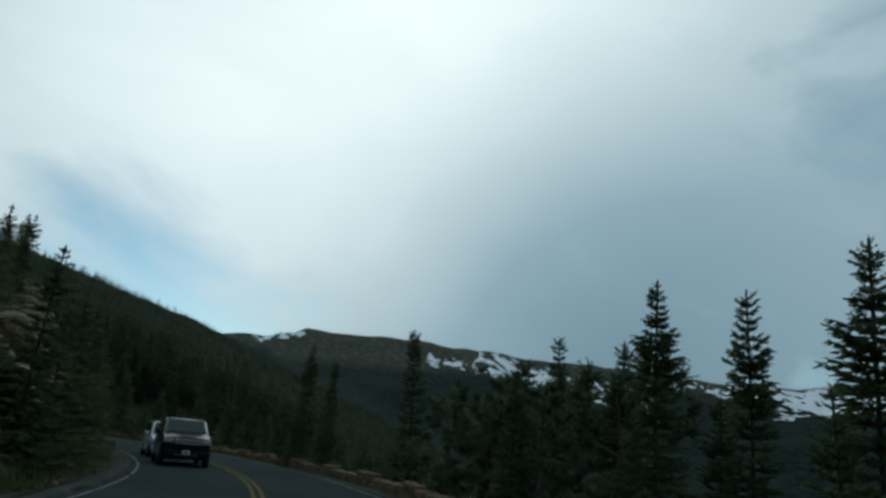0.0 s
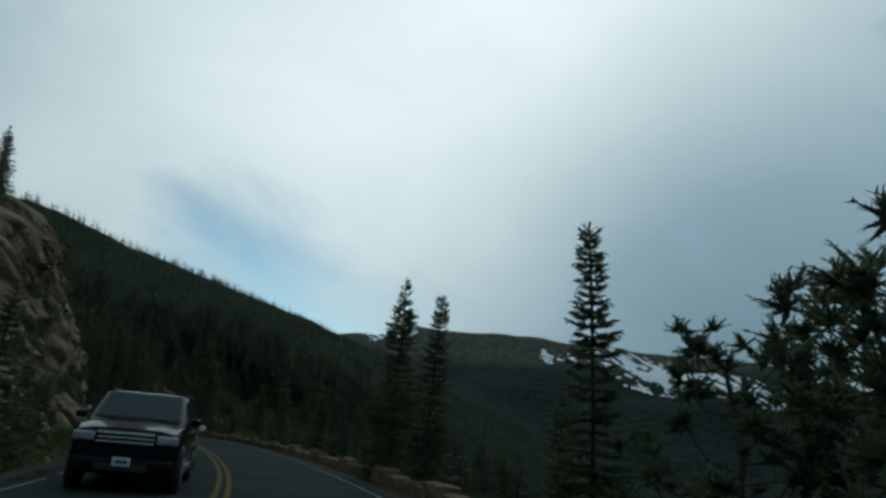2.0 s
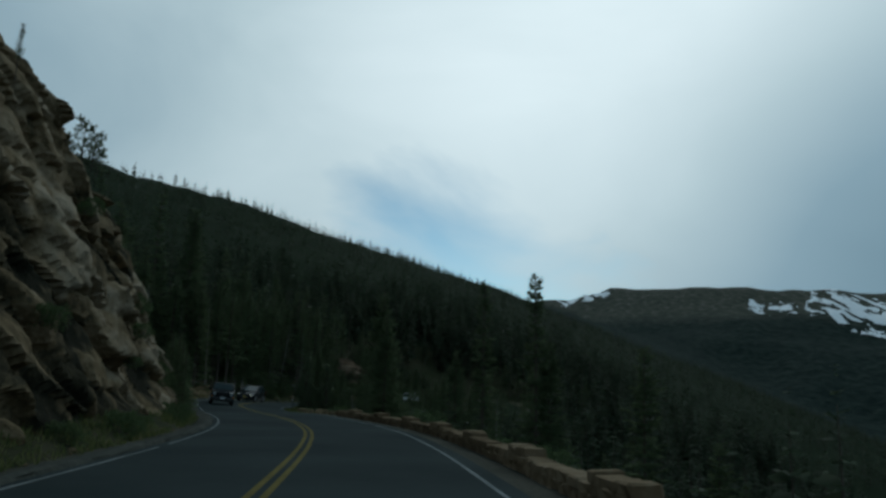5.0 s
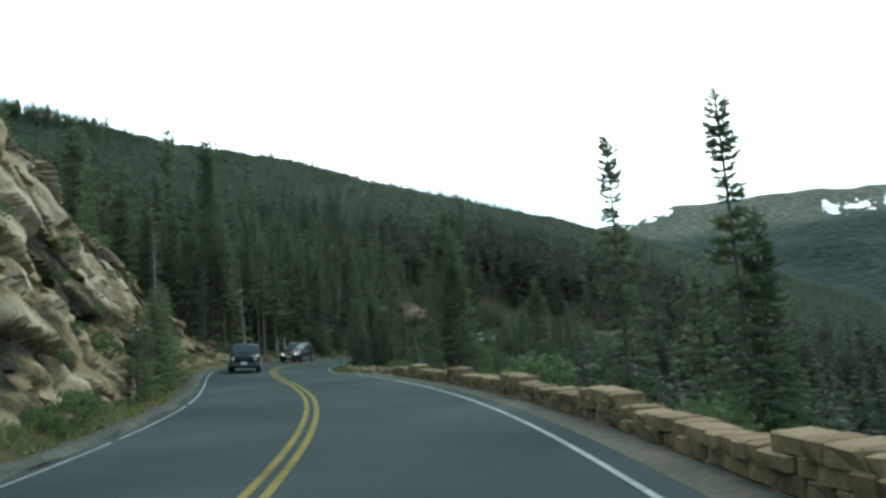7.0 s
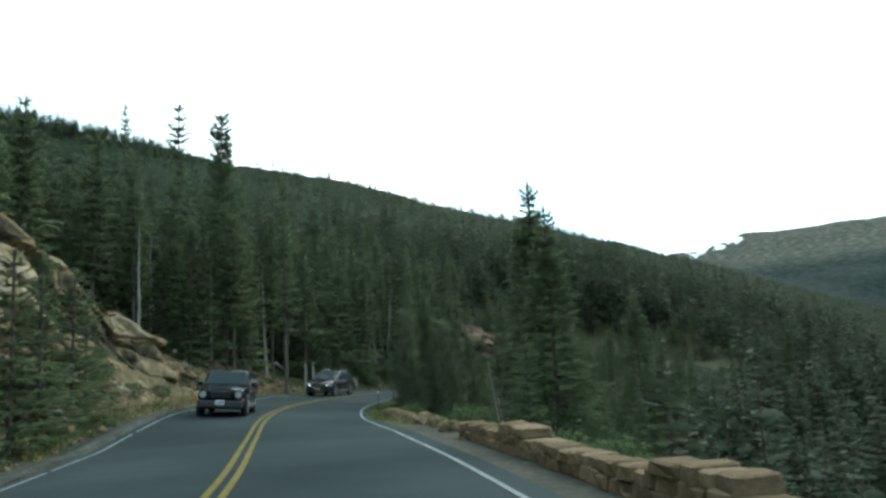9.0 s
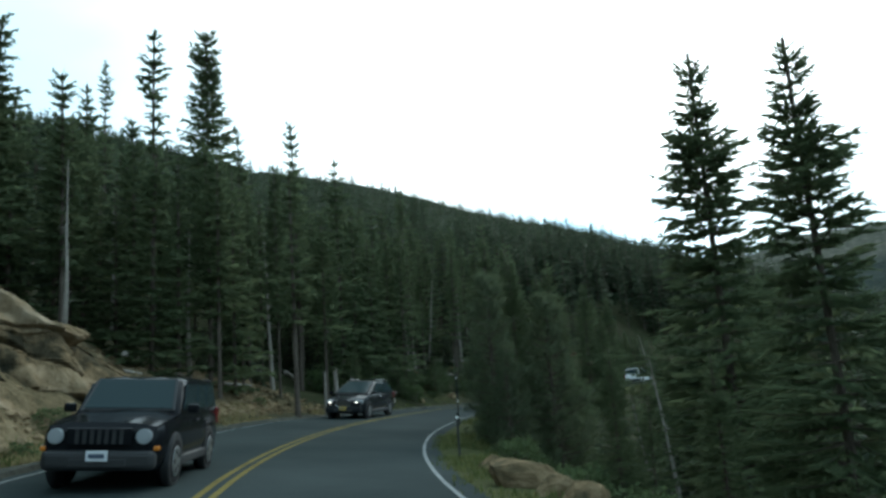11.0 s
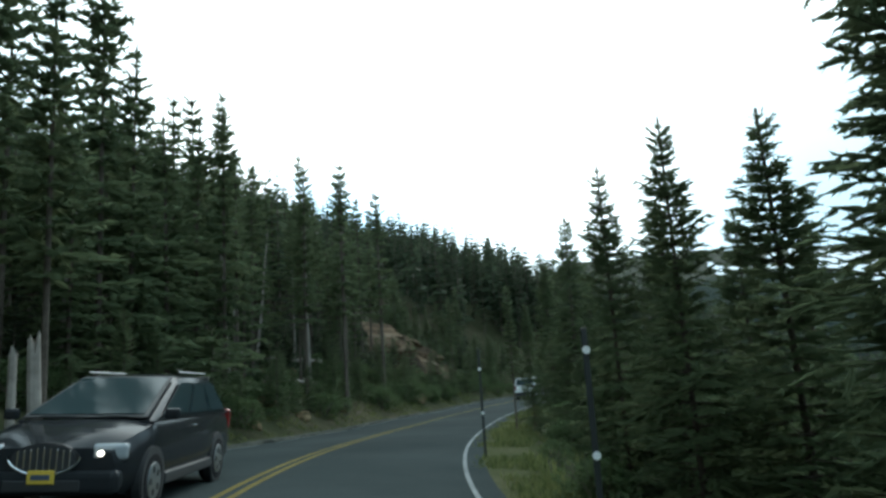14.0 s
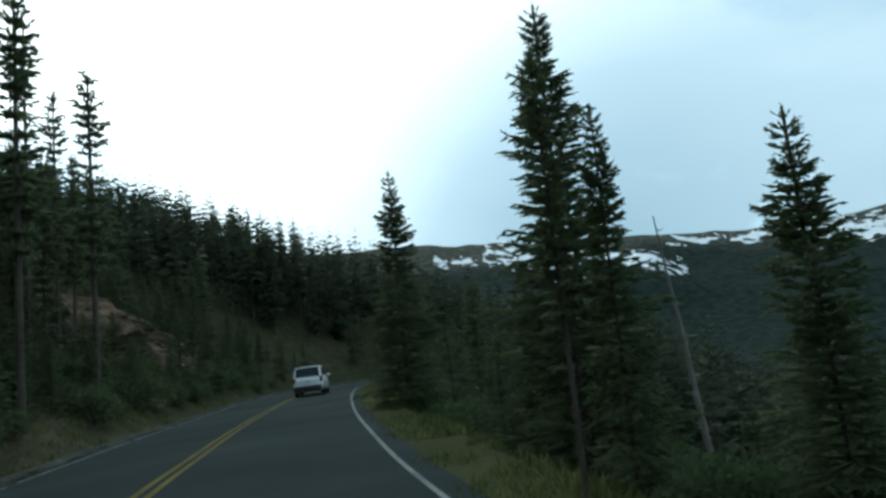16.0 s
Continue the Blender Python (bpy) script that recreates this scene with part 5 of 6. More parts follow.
    part("windscreen", pane([tuple(a + b for a, b in zip(p, up)) for p in quad(*wf, 0.06, 0.94, 0.06, 0.93)]), M_GLASS, car, "tinted windscreen with the sky's reflection put into its colour")
    wr = ((-wb, b0, zb + 0.03), (wb, b0, zb + 0.03)), ((-wt, t0, zt - 0.05), (wt, t0, zt - 0.05))
    part("rear_window", pane([tuple(a + b for a, b in zip(p, (0, -0.02, 0.02))) for p in quad(*wr, 0.08, 0.92, 0.10, 0.86)]), M_GLASS, car, "dark tinted rear window")
    for side in (1, -1):
        lo = ((side * (wb + e), b0 + 0.18, zb + 0.05), (side * (wb + e), b1 - 0.12, zb + 0.05))
        hi = ((side * (wt + e), t0 + 0.14, zt - 0.07), (side * (wt + e), t1 - 0.02, zt - 0.07))
        for u0, u1 in ((0.02, 0.30), (0.34, 0.60), (0.64, 0.97)):
            q = quad(lo, hi, u0, u1, 0.06, 0.90)
            part("side_window", pane(q if side < 0 else q[::-1]), M_GLASS, car, "tinted side window")
        if rails:
            part("roof_rail", block(side * (wt * 0.88), (t0 + t1) / 2, zt + 0.035, 0.032, (t1 - t0) * 0.82, 0.028, 0.01), M_RIM if colour is M_DARK else M_TRIM, car, "roof rail")
        part("wing_mirror", block(side * (w + 0.10), b1 - 0.22, belt + 0.07, 0.20, 0.10, 0.15, 0.04), colour, car)
        part("door_handle", block(side * (w + 0.004), -0.1, belt - 0.14, 0.03, 0.17, 0.03, 0.01), M_CHROME if grille != "slots" else M_TRIM, car)
        part("sill", block(side * (w * 0.985), 0, clear + 0.10, 0.06, L * 0.46, 0.16, 0.03), M_TRIM if cladding or colour is not M_SILVER else colour, car, "dark lower sill")
        for y in (f - 0.88, r + 0.98):
            # no well is cut: a black disc on the side stands for its shade
            part("wheel_arch", disc(side * (w - 0.055), y, wheel + 0.02, wheel * 1.2, 0.13, "x", 28, 0.02), M_TRIM, car, "dark disc standing for the shaded wheel well")
            wh = part("wheel", disc(side * (w - 0.10), y, wheel, wheel, 0.235, "x", 28, 0.03), M_TYRE, car, "black tyre")
            rim = part("rim", disc(side * (w + 0.014), y, wheel, wheel * 0.66, 0.03, "x", 20, 0.008), M_RIM, wh, "alloy rim")
            for k in range(5):
                a = k * 2 * math.pi / 5
                part("spoke_gap", disc(side * (w + 0.028), y + math.cos(a) * wheel * 0.4, wheel + math.sin(a) * wheel * 0.4, wheel * 0.13, 0.01, "x", 10), M_TRIM, wh)
        # lamps
        if grille == "slots":
            part("headlight", disc(side * w * 0.70, f - 0.035, hood - 0.29, 0.115, 0.09, "y", 20, 0.02), M_LENS, car, "round headlight")
            part("turn_signal", block(side * w * 0.86, f - 0.10, hood - 0.47, 0.16, 0.09, 0.07), M_AMBER, car, "amber turn signal")
        else:
            big = lights == "swept"
            part("headlight", block(side * w * 0.72, f - 0.14 - 0.05 * big, hood - 0.27, 0.40, 0.26, 0.17 if not big else 0.20, 0.05, 3, side * (-14 if big else -8)), M_LENS, car, "clear headlight")
        if lights in ("lit", "swept"):
            part("lamp", disc(side * w * (0.72 if lights == "lit" else 0.66), f - 0.012, hood - 0.28, 0.034, 0.03, "y", 14), M_LIT, car, "lit headlight bulb")
        part("fog_lamp", disc(side * w * 0.66, f - 0.0, clear + 0.24, 0.05, 0.05, "y", 14), M_LENS, car)
        part("tail_light", block(side * w * 0.88, r + 0.09, belt - 0.13, 0.17, 0.20, 0.34, 0.04), M_RED, car, "red tail light")
    part("front_bumper", block(0, f - 0.09, clear + 0.20, W * 0.90, 0.26, 0.30, 0.09, 3), M_TRIM if cladding else colour, car)
    part("lower_grille", block(0, f + 0.035, clear + 0.17, W * 0.46, 0.03, 0.13, 0.02), M_TRIM, car)
    part("rear_bumper", block(0, r + 0.08, clear + 0.24, W * 0.93, 0.30, 0.30, 0.08, 3), M_TRIM, car, "dark grey rear bumper")
    part("tailgate", block(0, r + 0.035, belt - 0.30, W * 0.70, 0.06, 0.44, 0.03), colour, car)
    part("rear_plate", block(0, r - 0.0, belt - 0.24, 0.31, 0.02, 0.155, 0.008), M_PLATE, car, "pale number plate")
    part("rear_spoiler", block(0, t0 - 0.02, H - 0.035, wt * 1.8, 0.20, 0.045, 0.02), colour, car)
    if grille == "slats":
        g = part("grille", block(0, f - 0.02, hood - 0.27, W * 0.50, 0.07, 0.24, 0.03), M_TRIM, car, "dark grille with chrome bars")
        for k in range(3):
            part("grille_bar", block(0, f + 0.018, hood - 0.35 + 0.08 * k, W * 0.50, 0.02, 0.032, 0.01), M_CHROME, g, "chrome bar")
    elif grille == "slots":
        g = part("grille", block(0, f - 0.01, hood - 0.30, W * 0.52, 0.06, 0.26, 0.02), colour, car)
        for k in range(7):
            part("grille_slot", block((k - 3) * 0.105, f + 0.021, hood - 0.30, 0.055, 0.012, 0.20, 0.02), M_TRIM, g, "dark grille slot")
    else:
        g = part("grille", disc(0, f - 0.03, hood - 0.34, 0.34, 0.09, "y", 24, 0.02), M_TRIM, car, "dark oval grille with thin chrome bars")
        bmesh_scale = Matrix.Diagonal((1.15, 1, 0.55, 1))
        g.data.transform(Matrix.Translation((0, f - 0.03, hood - 0.34)) @ bmesh_scale @ Matrix.Translation((0, 0.03 - f, 0.34 - hood)))
        for k in range(9):
            part("grille_bar", block((k - 4) * 0.075, f + 0.022, hood - 0.34, 0.018, 0.014, 0.28 - 0.02 * abs(k - 4), 0.006), M_CHROME, g)
        arc = np.linspace(math.pi * 1.02, math.pi * 1.98, 15)
        rim = new("grille_frame", mesh_np("grille_frame", *tube(np.c_[0.42 * np.cos(arc), np.full(15, f + 0.02), hood - 0.30 + 0.22 * np.sin(arc)], np.full(15, 0.017), 6), M_CHROME, True))
        rim.parent = g
        tagged(rim, "chrome frame under the grille")
    if plate:
        p = part("front_plate", block(0, f + 0.06, clear + 0.27, 0.31, 0.02, 0.155, 0.008), plate, car, "number plate")
        part("plate_bar", block(0, f + 0.073, clear + 0.27, 0.22, 0.008, 0.06, 0.0), M_BAR, p)
    for k in (-1, 1):
        part("wiper", block(k * 0.32, b1 + 0.0, zb + 0.075, 0.5, 0.015, 0.015, 0.004, 1, k * 4), M_TRIM, car)
    x, y = (float(v) for v in road_xy(s, lat))
    tx, ty = np.interp(s, RS, RT[:, 0]), np.interp(s, RS, RT[:, 1])
    heading = math.degrees(math.atan2(-tx, ty)) + (0 if forward else 180) + turn
    over = math.degrees(math.atan(float(lean_at(s))))
    car.matrix_world = pose(x, y, 0.012 + float(road_lean(s, lat)), 0, over if forward else -over, heading)
    return car


vehicle("white boxy station SUV with dark tinted rear window, driving ahead", "car", M_WHITE_PAINT, 183.0, 0.75, True, L=4.45, W=1.84, H=1.79, hood=1.08, belt=1.10,
        cabin=(-2.16, 1.05), roof=(-1.98, 0.35), boxy=0.9, cladding=True)
vehicle("large black SUV with chrome-barred grille, oncoming", "car", M_BLACK, 35.4, 3.5, False, L=5.2, W=2.0, H=1.88, hood=1.24, belt=1.27, cabin=(-2.5, 1.35), roof=(-2.35, 0.50),
        clear=0.28, wheel=0.39, boxy=0.9, plate=M_PLATE)
vehicle("pale silver SUV with lit headlights, oncoming", "car", M_SILVER, 42.8, 3.5, False, L=4.75, W=1.93, H=1.72, hood=1.04, belt=1.08, cabin=(-2.2, 1.2), roof=(-1.9, 0.3), lights="lit", boxy=0.3, plate=M_PLATE)
vehicle("black square-cut off-road SUV with round headlights, oncoming", "car", M_BLACK, 107.0, 3.3, False, L=4.4, W=1.8, H=1.69, hood=1.08, belt=1.10, cabin=(-2.1, 0.95), roof=(-2.0, 0.45),
        grille="slots", boxy=0.95, plate=M_PLATE, rails=False, cladding=True)
vehicle("dark brown-grey crossover with dark oval grille and roof rails, oncoming", "car", M_DARK, 129.4, 3.3, False, L=5.0, W=1.93, H=1.74, hood=1.05, belt=1.12, cabin=(-2.35, 1.5), roof=(-1.7, 0.05),
        grille="waterfall", lights="swept", boxy=0.1, plate=M_PLATE_Y)


# ---- roadside posts ----
M_POST = plain("dark_green_steel_post", (0.02, 0.024, 0.022), 0.6)
M_REFLECT = plain("white_reflector", (0.85, 0.85, 0.83), 0.25)


def delineator(s, lat, height, marks, lean=0.0):
    x, y = (float(v) for v in road_xy(s, lat))
    p = tagged(new("delineator_post"), "dark steel roadside marker post with white reflectors", "marker post", group="roadside marker posts")
    bm = block(0, 0, height / 2 - 0.3, 0.055, 0.03, height + 0.6, 0.006)
    part("post", bm, M_POST, p)
    for z in marks:
        part("reflector", disc(0, -0.022, z, 0.038, 0.014, "y", 16, 0.003), M_REFLECT, p, "round white reflector")
    tx, ty = np.interp(s, RS, RT[:, 0]), np.interp(s, RS, RT[:, 1])
    p.matrix_world = pose(x, y, -0.1 + float(road_lean(s, lat)), 0, lean, math.degrees(math.atan2(-tx, ty)))


delineator(111.0, -2.75, 1.1, (1.0,))
delineator(124.2, -2.45, 2.2, (2.0, 1.08))
delineator(134.9, -2.4, 2.45, (2.0, 1.02))


# ---- dead wood, boulders ----
def log(x, y, z, length, r, rz, tilt=0.0, label="grey fallen log on the forest floor"):
    n = 9
    u = np.linspace(-0.5, 0.5, n)
    line = np.c_[u * length, 0.05 * length * np.sin(u * 3) * 0.3, np.zeros(n)]
    v, f = tube(line, r * np.linspace(1.1, 0.75, n), 9)
    ends = []
    for k in (0, n - 1):
        ring = np.arange(9) + k * 9
        v = np.vstack([v, line[k]])
        c = len(v) - 1
        ends += [[ring[i], ring[(i + 1) % 9], c] for i in range(9)]
    v += np.random.default_rng(int(x * 10) % 97 + 100).normal(0, r * 0.05, v.shape)
    ob = new("fallen_log", mesh_np("fallen_log", v, np.r_[f, np.array(ends)], M_DEAD))
    ob.matrix_world = pose(x, y, z, 0, tilt, rz)
    return tagged(ob, label, "log", group="fallen logs")


for s, la, ln, r, dz, turn, tilt in ((147, 11.2, 5.5, 0.13, 0.9, 15, 3), (148, 11.6, 6.0, 0.11, 1.25, -12, -2), (146.5, 10.4, 4.2, 0.12, 0.45, 35, 6), (150, 10.8, 3.4, 0.1, 0.3, -40, 8),
                                     (137, 11.5, 4.0, 0.12, 0.3, 60, 10), (139, 10.5, 3.5, 0.10, 0.15, -30, 4), (135, 12.5, 4.5, 0.11, 0.4, 80, -8), (142.5, 9.2, 2.2, 0.09, 0.15, 70, -25),
                                     (156, 10.0, 4.5, 0.11, 0.25, 20, 5), (159, 12.0, 5.0, 0.12, 0.3, -15, 4), (162, 10.5, 3.0, 0.09, 0.2, 50, 6)):
    x, y = (float(v) for v in road_xy(s, la))
    log(x, y, ground_z(x, y) + dz + 0.05, ln, r, turn + 60, tilt)


def stump(x, y, top, r):
    h = top - ground_z(x, y)
    g = np.random.default_rng(int(-x * 7))
    z = np.array([-0.3, 0, 0.15, 0.5, 1.0]) * h
    z[0] = -0.3
    v, f = tube(np.c_[g.normal(0, 0.02, 5), g.normal(0, 0.02, 5), z], r * np.array([1.5, 1.3, 1.05, 0.95, 0.85]), 9)
    v[-9:, 2] += g.uniform(-0.2, 0.25, 9)
    v = np.vstack([v, [0, 0, h * 0.97]])
    cap = [[36 + i, 36 + (i + 1) % 9, len(v) - 1] for i in range(9)]
    ob = new("tree_stump", mesh_np("tree_stump", v, np.r_[f, np.array(cap)], M_DEAD))
    ob.matrix_world = pose(x, y, ground_z(x, y))
    tagged(ob, "pale broken dead trunk standing at the wood's edge", "tree stump", group="broken trunks")


for x, y, top, r in ((-62.4, 109.5, 2.4, 0.10), (-64.6, 111.1, 2.4, 0.08), (-67.5, 116.5, 2.2, 0.09)):
    stump(x, y, top, r)


def boulder_mesh(seed, fine=2):
    g = random.Random(seed)
    bm = bmesh.new()
    bmesh.ops.create_icosphere(bm, subdivisions=fine, radius=0.5)
    cuts = [Vector((g.uniform(-1, 1), g.uniform(-1, 1), g.uniform(-0.6, 1))).normalized() for _ in range(9)]
    for v in bm.verts:
        for c in cuts:
            d = v.co.dot(c) - 0.34
            if d > 0:
                v.co -= c * d
        v.co += Vector((g.uniform(-1, 1), g.uniform(-1, 1), g.uniform(-1, 1))) * 0.012
    me = bpy.data.meshes.new("boulder")
    bm.to_mesh(me)
    bm.free()
    me.materials.append(M_ROCK)
    return me


BOULDERS = [boulder_mesh(i) for i in range(7)]
PEBBLES = [boulder_mesh(i + 20, 1) for i in range(6)]


def boulder(s, la, size, group, g, flat=0.7):
    x, y = (float(v) for v in road_xy(s, la))
    ob = new("boulder", BOULDERS[g.randrange(7)])
    z = max(ground_z(x, y), -0.1 + float(road_lean(s, la)) if -4 < la < 7 else -99)
    ob.matrix_world = pose(x, y, z + size * 0.12, g.uniform(-20, 20), g.uniform(-20, 20), g.uniform(0, 360)) @ Matrix.Diagonal((size * g.uniform(0.9, 1.5), size, size * flat, 1))
    return tagged(ob, "tan angular granite boulder lying beside the road", "boulder", group=group)


gr = random.Random(9)
for s, la, size in ((108.6, -3.2, 0.75), (107.2, -3.3, 0.9), (105.6, -3.3, 1.1), (104.2, -3.4, 0.8), (102.5, -3.3, 0.9), (99.5, -3.4, 1.0), (97, -3.3, 0.9), (95, -3.3, 0.8),
                    (141, 7.2, 0.5), (128, 6.9, 0.35), (146, 7.3, 0.7), (151, 7.4, 0.8), (157, 7.6, 0.6)):
    boulder(s, la, size, "boulders along the road", gr)
for i in range(34):
    boulder(gr.uniform(18, 108), gr.uniform(6.9, 8.0), gr.uniform(0.25, 0.8), "fallen blocks at the cliff foot", gr)
for i in range(20):
    boulder(gr.uniform(144, 178), gr.uniform(7.4, 12), gr.uniform(0.4, 1.3), "rocks on the slope above the road", gr)
for i in range(16):
    boulder(gr.uniform(100, 126), gr.uniform(-12, -5), gr.uniform(0.3, 0.9), "rocks on the slope below the road", gr)


def rubble(name, spots, label, seed):
    """Loose stones too many to count, lying on a slope: spots are x, y, z, size."""
    g = np.random.default_rng(seed)
    base = [np.array([v.co[:] for v in b.vertices]) for b in PEBBLES]
    face = [np.array([p.vertices[:] for p in b.polygons]) for b in PEBBLES]
    vs, fs, k = [], [], 0
    for x, y, z, size in spots:
        i = g.integers(len(base))
        a = g.uniform(0, 6.28)
        v = base[i] * (size * g.uniform(0.7, 1.5, 3) * [1, 1, 0.6])
        v = np.c_[v[:, 0] * np.cos(a) - v[:, 1] * np.sin(a), v[:, 0] * np.sin(a) + v[:, 1] * np.cos(a), v[:, 2] + v[:, 0] * g.normal(0, 0.3)]
        vs.append(v + [x, y, z])
        fs.append(face[i] + k)
        k += len(v)
    return tagged(new(name, mesh_np(name, np.vstack(vs), np.vstack(fs), M_ROCK)), label, "stones", kind="stuff")


gb = np.random.default_rng(81)
bs, bv = gb.uniform(102, 134, 2200), gb.uniform(0.0, 1.05, 2200)
bx, by = road_xy(bs, 6.9 + 5.2 * bv)
bz = np.maximum(np.interp(bs, *BANK) * bv + road_lean(bs, 7.0), land(bx, by) + 0.08)
rubble("bank_stones", np.c_[bx, by, bz + 0.03, 0.09 + 0.42 * gb.random(2200) ** 4], "loose grey and tan stones strewn over the sandy bank", 82)
cs, cl = gb.uniform(17, 112, 900), gb.uniform(6.3, 7.9, 900)
cx, cy = road_xy(cs, cl)
rubble("cliff_rubble", np.c_[cx, cy, np.clip(cl - 6.9, 0, 2) * 0.42 - 0.01 + road_lean(cs, 7.0), 0.07 + 0.25 * gb.random(900) ** 3], "broken stones lying along the foot of the cliff", 83)


def bank_z(s, v):
    x, y = road_xy(s, 6.9 + 5.2 * v)
    return max(float(np.interp(s, *BANK)) * v + float(road_lean(s, 7.0)), ground_z(float(x), float(y)) + 0.08)


for s, v, ln, r, turn, tilt in ((108, 0.55, 2.2, 0.09, 20, 12), (110.5, 0.3, 1.6, 0.07, -15, 8), (113, 0.75, 3.2, 0.10, 10, 10), (116, 0.5, 2.0, 0.08, 30, 9), (118.5, 0.85, 3.6, 0.11, 14, 7), (121, 0.6, 2.2, 0.07, -8, 6),
                               (123.5, 0.9, 3.0, 0.10, 25, 8), (127, 0.8, 2.6, 0.09, 5, 8), (129.5, 0.6, 2.0, 0.08, -20, 5)):
    x, y = (float(k) for k in road_xy(s, 6.9 + 5.2 * v))
    tx, ty = np.interp(s, RS, RT[:, 0]), np.interp(s, RS, RT[:, 1])
    log(x, y, bank_z(s, v) + r * 0.9 + 0.12, ln, r, math.degrees(math.atan2(ty, tx)) + turn, tilt, "weathered grey log lying on the sandy bank")
# roots of an upturned stump beside the road
for s, la, ln, turn, tilt in ((141.8, 7.5, 1.3, 20, -38), (142.1, 7.7, 1.1, 75, -55), (142.4, 7.5, 1.0, 130, -30), (141.9, 7.9, 0.9, 170, -62)):
    x, y = (float(k) for k in road_xy(s, la))
    log(x, y, ground_z(x, y) + 0.35, ln, 0.07, turn, tilt, "pale broken root of an upturned stump")


# ---- shrubs and grass ----
def shrub_mesh(seed, flowers=False, leaves=260):
    g = np.random.default_rng(seed)
    stems = []
    for i in range(9):
        a, L = g.uniform(0, 6.28), g.uniform(0.5, 1.0)
        stems.append(tube([[0, 0, 0], [np.cos(a) * 0.2 * L, np.sin(a) * 0.2 * L, 0.45 * L], [np.cos(a) * 0.5 * L, np.sin(a) * 0.5 * L, 0.85 * L]], [0.02, 0.014, 0.005], 3))
    n = leaves
    d = unit(g.normal(0, 1, (n, 3)) + [0, 0, 0.3])
    lump = 1 + 0.25 * np.sin(d[:, 0] * 5 + seed) * np.cos(d[:, 1] * 6)
    c = d * (g.uniform(0.35, 1.0, n) ** 0.5 * lump)[:, None] * [0.62, 0.62, 0.5] + [0, 0, 0.48]
    c[:, 2] = np.abs(c[:, 2])
    way = unit(d + g.normal(0, 0.8, (n, 3)))
    ln = g.uniform(0.05, 0.11, n)
    return join(stems), blades(c, way, unit(np.cross(way, g.normal(0, 1, (n, 3)))), ln, ln * 0.33), c[np.argsort(-c[:, 2])[:60]] if flowers else None


M_FLOWER = plain("white_blossom", (0.40, 0.41, 0.33), 0.8)
SHRUBS = []
for i in range(4):
    st, lv, fl = shrub_mesh(60 + i, i == 3, 1100)
    root = tagged(new("shrub"), ("green leafy roadside shrub" if i < 3 else "green shrub with small white blossoms beside the wall"), "shrub")
    a, b = new("stem", mesh_np("stem", *st, M_BARK)), new("foliage", mesh_np("foliage", *lv, M_SHRUB))
    a.parent = b.parent = root
    if fl is not None:
        g = np.random.default_rng(3)
        fl = fl[::2]
        w = unit(g.normal(0, 1, fl.shape) + [0, 0, 1])
        o = new("blossom", mesh_np("blossom", *blades(fl + w * 0.05, w, unit(np.cross(w, g.normal(0, 1, fl.shape))), np.full(len(fl), 0.03), np.full(len(fl), 0.018)), M_FLOWER))
        o.parent = root
        tagged(o, "small white blossoms")
    SHRUBS.append(root)


def put_shrub(kind, s, la, size, tall=0.9, z=None):
    x, y = (float(v) for v in road_xy(s, la))
    zz = ground_z(x, y) if z is None else z
    k = size
    ob = copy_thing(SHRUBS[kind], pose(x, y, zz - 0.08, 0, 0, gr.uniform(0, 360)) @ Matrix.Diagonal((k, k, k * tall, 1)))
    tagged(ob, group="roadside shrubs")


for s, la, size, kind in ((80.8, -4.9, 2.0, 3), (88, -4.4, 1.0, 1), (91, -4.6, 1.1, 0), (74.6, -4.4, 1.0, 3), (70, -4.3, 1.0, 1),
                          (66, -4.2, 0.9, 2), (96, -4.0, 1.1, 0), (61, -4.3, 1.1, 0), (56, -4.2, 0.8, 1)):
    put_shrub(kind, s, la, size)
for i in range(46):
    put_shrub(gr.randrange(3), gr.uniform(8, 112), gr.uniform(6.7, 7.5), gr.uniform(0.5, 1.1), z=0.0)
for i in range(84):
    s = gr.uniform(136, 178)
    put_shrub(gr.randrange(3), s, gr.uniform(7.2, 11), gr.uniform(0.6, 1.6))
for s, v, size in ((107, 0.25, 1.1), (109, 0.12, 0.9), (110.5, 0.4, 0.8), (112.5, 0.1, 0.9), (115, 0.35, 0.7), (119, 0.12, 0.8), (117, 0.7, 0.6), (124, 0.3, 0.7), (128, 0.2, 0.6), (105.5, 0.6, 1.2), (106.5, 0.8, 1.4)):
    put_shrub(gr.randrange(3), s, 6.9 + 5.2 * v, size, 0.7, z=bank_z(s, v))
for i in range(40):
    s, u = gr.uniform(26, 108), gr.uniform(0.08, 0.8)
    h = float(np.interp(s, *CLIFF))
    put_shrub(gr.randrange(3), s, 7.4 + 3.4 * u ** 1.15 * min(max(h / 8, 0.35), 1.2) - 0.1, gr.uniform(0.4, 0.95), 0.8, z=u * h)
for i in range(22):
    put_shrub(gr.randrange(3), gr.uniform(178, 198), gr.uniform(6.8, 9.5), gr.uniform(0.7, 1.5))
for i in range(24):
    put_shrub(gr.randrange(3), gr.uniform(100, 170), gr.uniform(-5.5, -3.6), gr.uniform(0.5, 1.2))
for i in range(12):
    put_shrub(gr.randrange(3), gr.uniform(2, 45), gr.uniform(-5.5, -4), gr.uniform(0.6, 1.3))


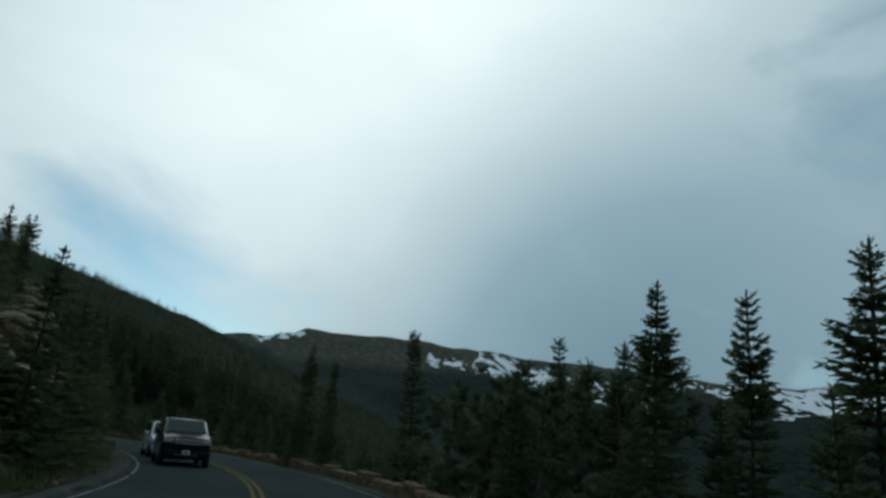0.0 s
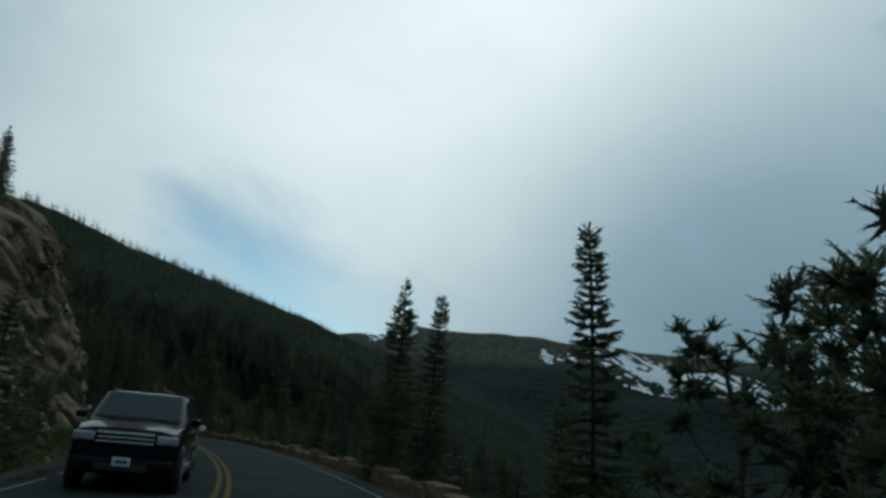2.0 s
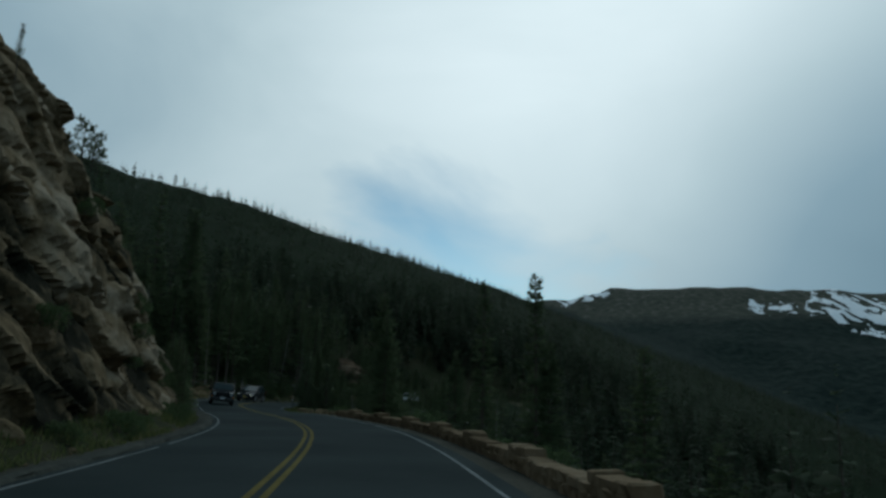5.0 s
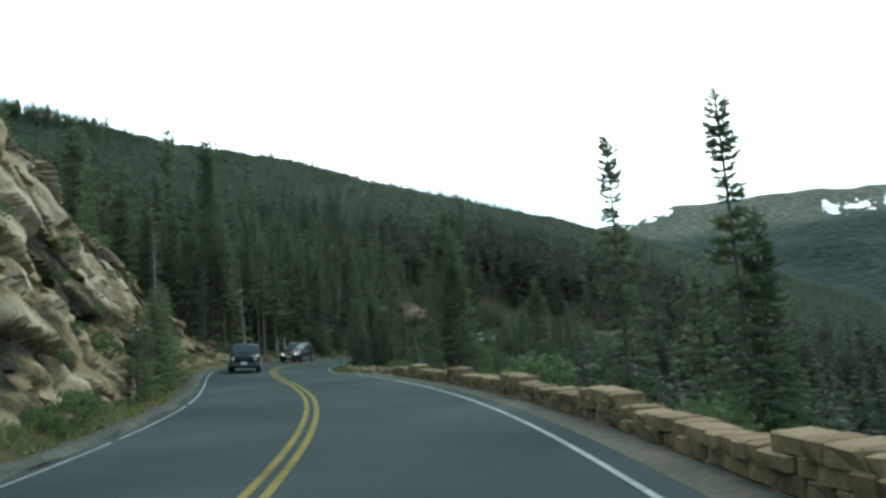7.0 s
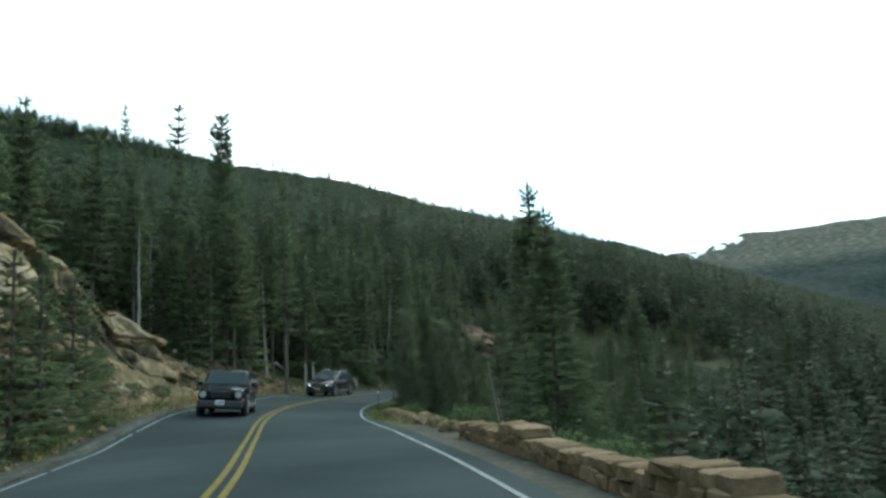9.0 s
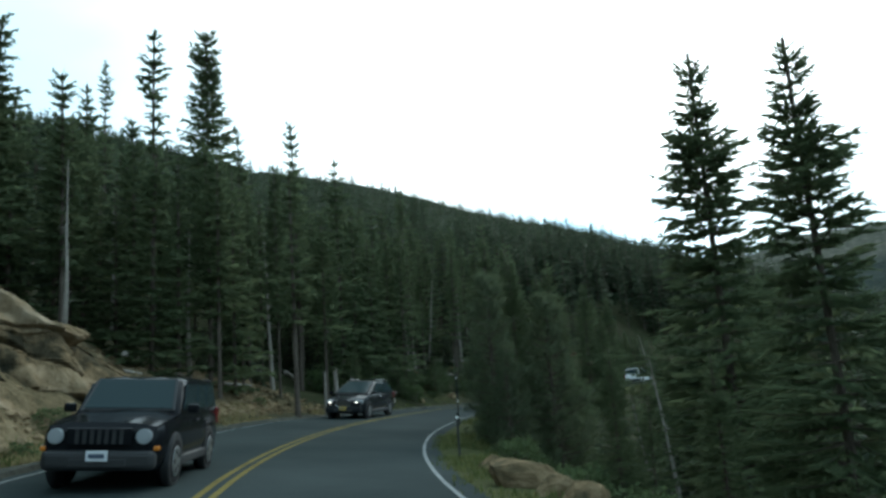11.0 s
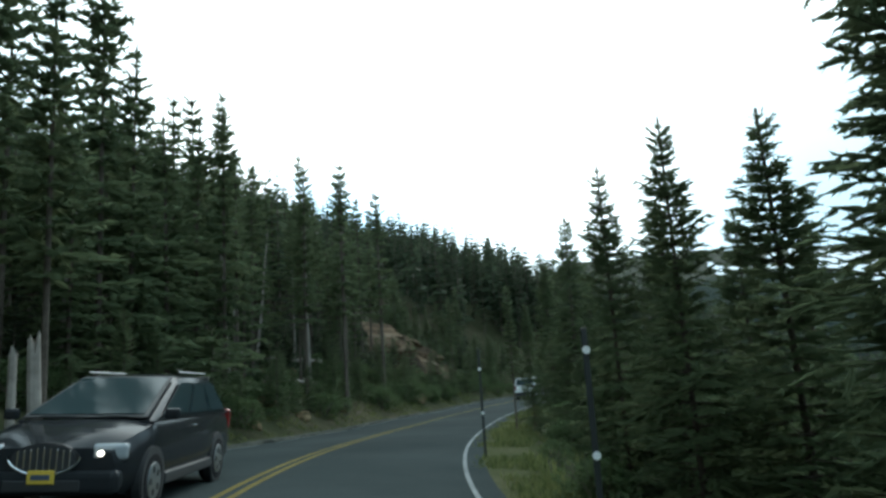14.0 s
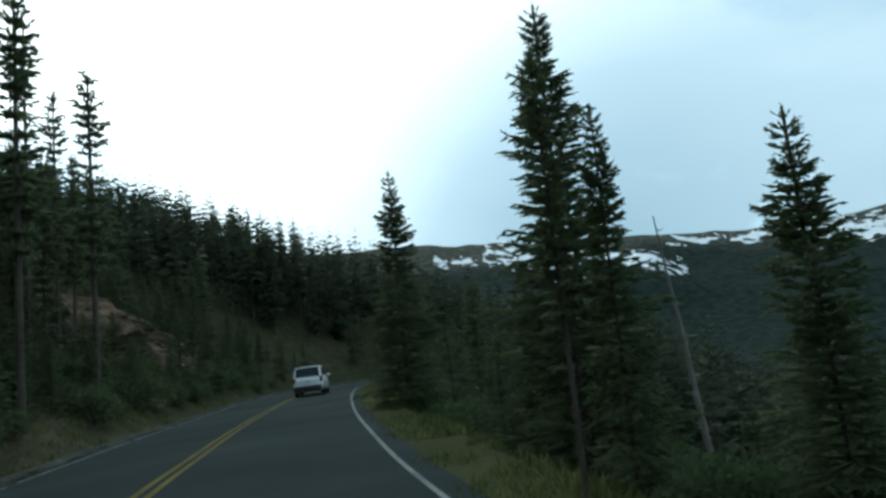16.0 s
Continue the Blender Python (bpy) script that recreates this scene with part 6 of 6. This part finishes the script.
def grass(name, spans, count, mat, label, tall, seed):
    g = np.random.default_rng(seed)
    bs, ways, sides, ln = [], [], [], []
    for s0, s1, l0, l1 in spans:
        n = count
        s, la = g.uniform(s0, s1, n), g.uniform(l0, l1, n)
        x, y = road_xy(s, la)
        z = np.maximum(land(x, y), np.where((la > 5.9) & (la < 8.0), -0.02 + np.clip(la - 6.8, 0, 1) * 0.4, -0.6) + road_lean(s, la))
        keep = fbm(x / 2.2, y / 2.2, 4, 2) > -0.25
        for k in range(4):
            b = np.c_[x, y, z][keep] + np.c_[g.normal(0, 0.07, (keep.sum(), 2)), np.full(keep.sum(), -0.03)]
            bs.append(b)
            ways.append(unit(g.normal(0, 0.45, b.shape) + [0, 0, 1]))
            ln.append(g.uniform(0.5, 1.2, len(b)) * tall)
    bs, ways, ln = np.vstack(bs), np.vstack(ways), np.concatenate(ln)
    v, f = blades(bs, ways, unit(np.cross(ways, g.normal(0, 1, bs.shape))), ln, ln * 0.05 + 0.006)
    tagged(new(name, mesh_np(name, v, f, mat)), label, "grass", kind="stuff")


grass("grass", [(5, 112, 6.2, 7.8), (100, 192, -4.8, -2.3), (100, 192, -3.4, -2.2), (104, 150, -3.4, -2.2), (140, 200, 6.2, 9.5), (2, 60, -4.6, -3.7)], 3600, M_GRASS, "green grass and weeds along the road's edge", 0.26, 71)
M_GOLD = plain("yellow_wildflower", (0.30, 0.25, 0.035), 0.8)
grass("wildflowers", [(84, 98, 6.3, 7.0)], 60, M_GOLD, "small yellow wildflowers along the kerb", 0.16, 73)
grass("dry_grass", [(104, 133, 6.2, 8.0), (60, 96, -4.2, -3.6)], 4200, M_DRY, "dry straw-coloured grass on the verge", 0.2, 72)


# ---- snow on the far ridge ----
def snow(az0, az1, u0, u1, seed, thr, grain, skew=0.0):
    """Old snow lying in the hollows of the ridge: a sheet with ragged edges and gaps, laid on the slope."""
    na, nr = 190, 70
    A, U = np.meshgrid(np.linspace(az0, az1, na), np.linspace(u0, u1, nr))
    r = RIDGE_R * (U + skew * (A - (az0 + az1) / 2))
    x, y = CX - np.sin(np.radians(A)) * r, CY + np.cos(np.radians(A)) * r
    z = land(x, y) + 1.2
    wob = 0.5 * fbm(A * 0.9, U * 9, seed + 20, 3) + 0.5 * fbm(A * 0.35, U * 0, seed + 30, 2)
    c, h = (u0 + u1) / 2, (u1 - u0) / 2
    e1 = 1 - np.abs(A - (az0 + az1) / 2) / ((az1 - az0) / 2)
    e2 = 1 - np.abs(U - c) / h
    edge = np.minimum(smooth(0, 0.5, e1 + 0.15 * wob), smooth(0, 0.9, e2 + 0.35 * wob - 0.1))
    edge = np.where((e1 < 0.02) | (e2 < 0.02), -3, edge)
    m = 1.7 * fbm(A * grain + U * 30, U * 75 - A * 1.6, seed, 5) + 1.5 * edge - thr - 0.45
    i, j = np.arange(nr - 1)[:, None] * na, np.arange(na - 1)[None]
    f = np.stack([i + j, i + j + 1, i + na + j + 1, i + na + j], -1).reshape(-1, 4)
    f = f[m.ravel()[f].mean(1) > 0][:, ::-1]
    used, back = np.unique(f, return_inverse=True)
    v = np.c_[x.ravel(), y.ravel(), z.ravel()][used]
    ob = new("snow_field", mesh_np("snow_field", v, back.reshape(f.shape), M_SNOW))
    tagged(ob, "streaky white old snow field on the far ridge", "snow", group="snow fields on the ridge", kind="structure")


snow(-5.2, -1.0, 0.88, 0.95, 1, 0.45, 1.6)
snow(-19.5, -5.0, 0.80, 0.94, 2, -0.3, 0.7, 0.009)
snow(-31, -18.0, 0.925, 0.985, 3, 0.15, 0.6)
snow(-46, -27.5, 0.83, 0.98, 4, -0.3, 0.6)
snow(8.8, 13.2, 0.96, 0.998, 5, 0.4, 1.2)

for proto in SHRUBS:
    for o in (*proto.children_recursive, proto):
        bpy.data.objects.remove(o)
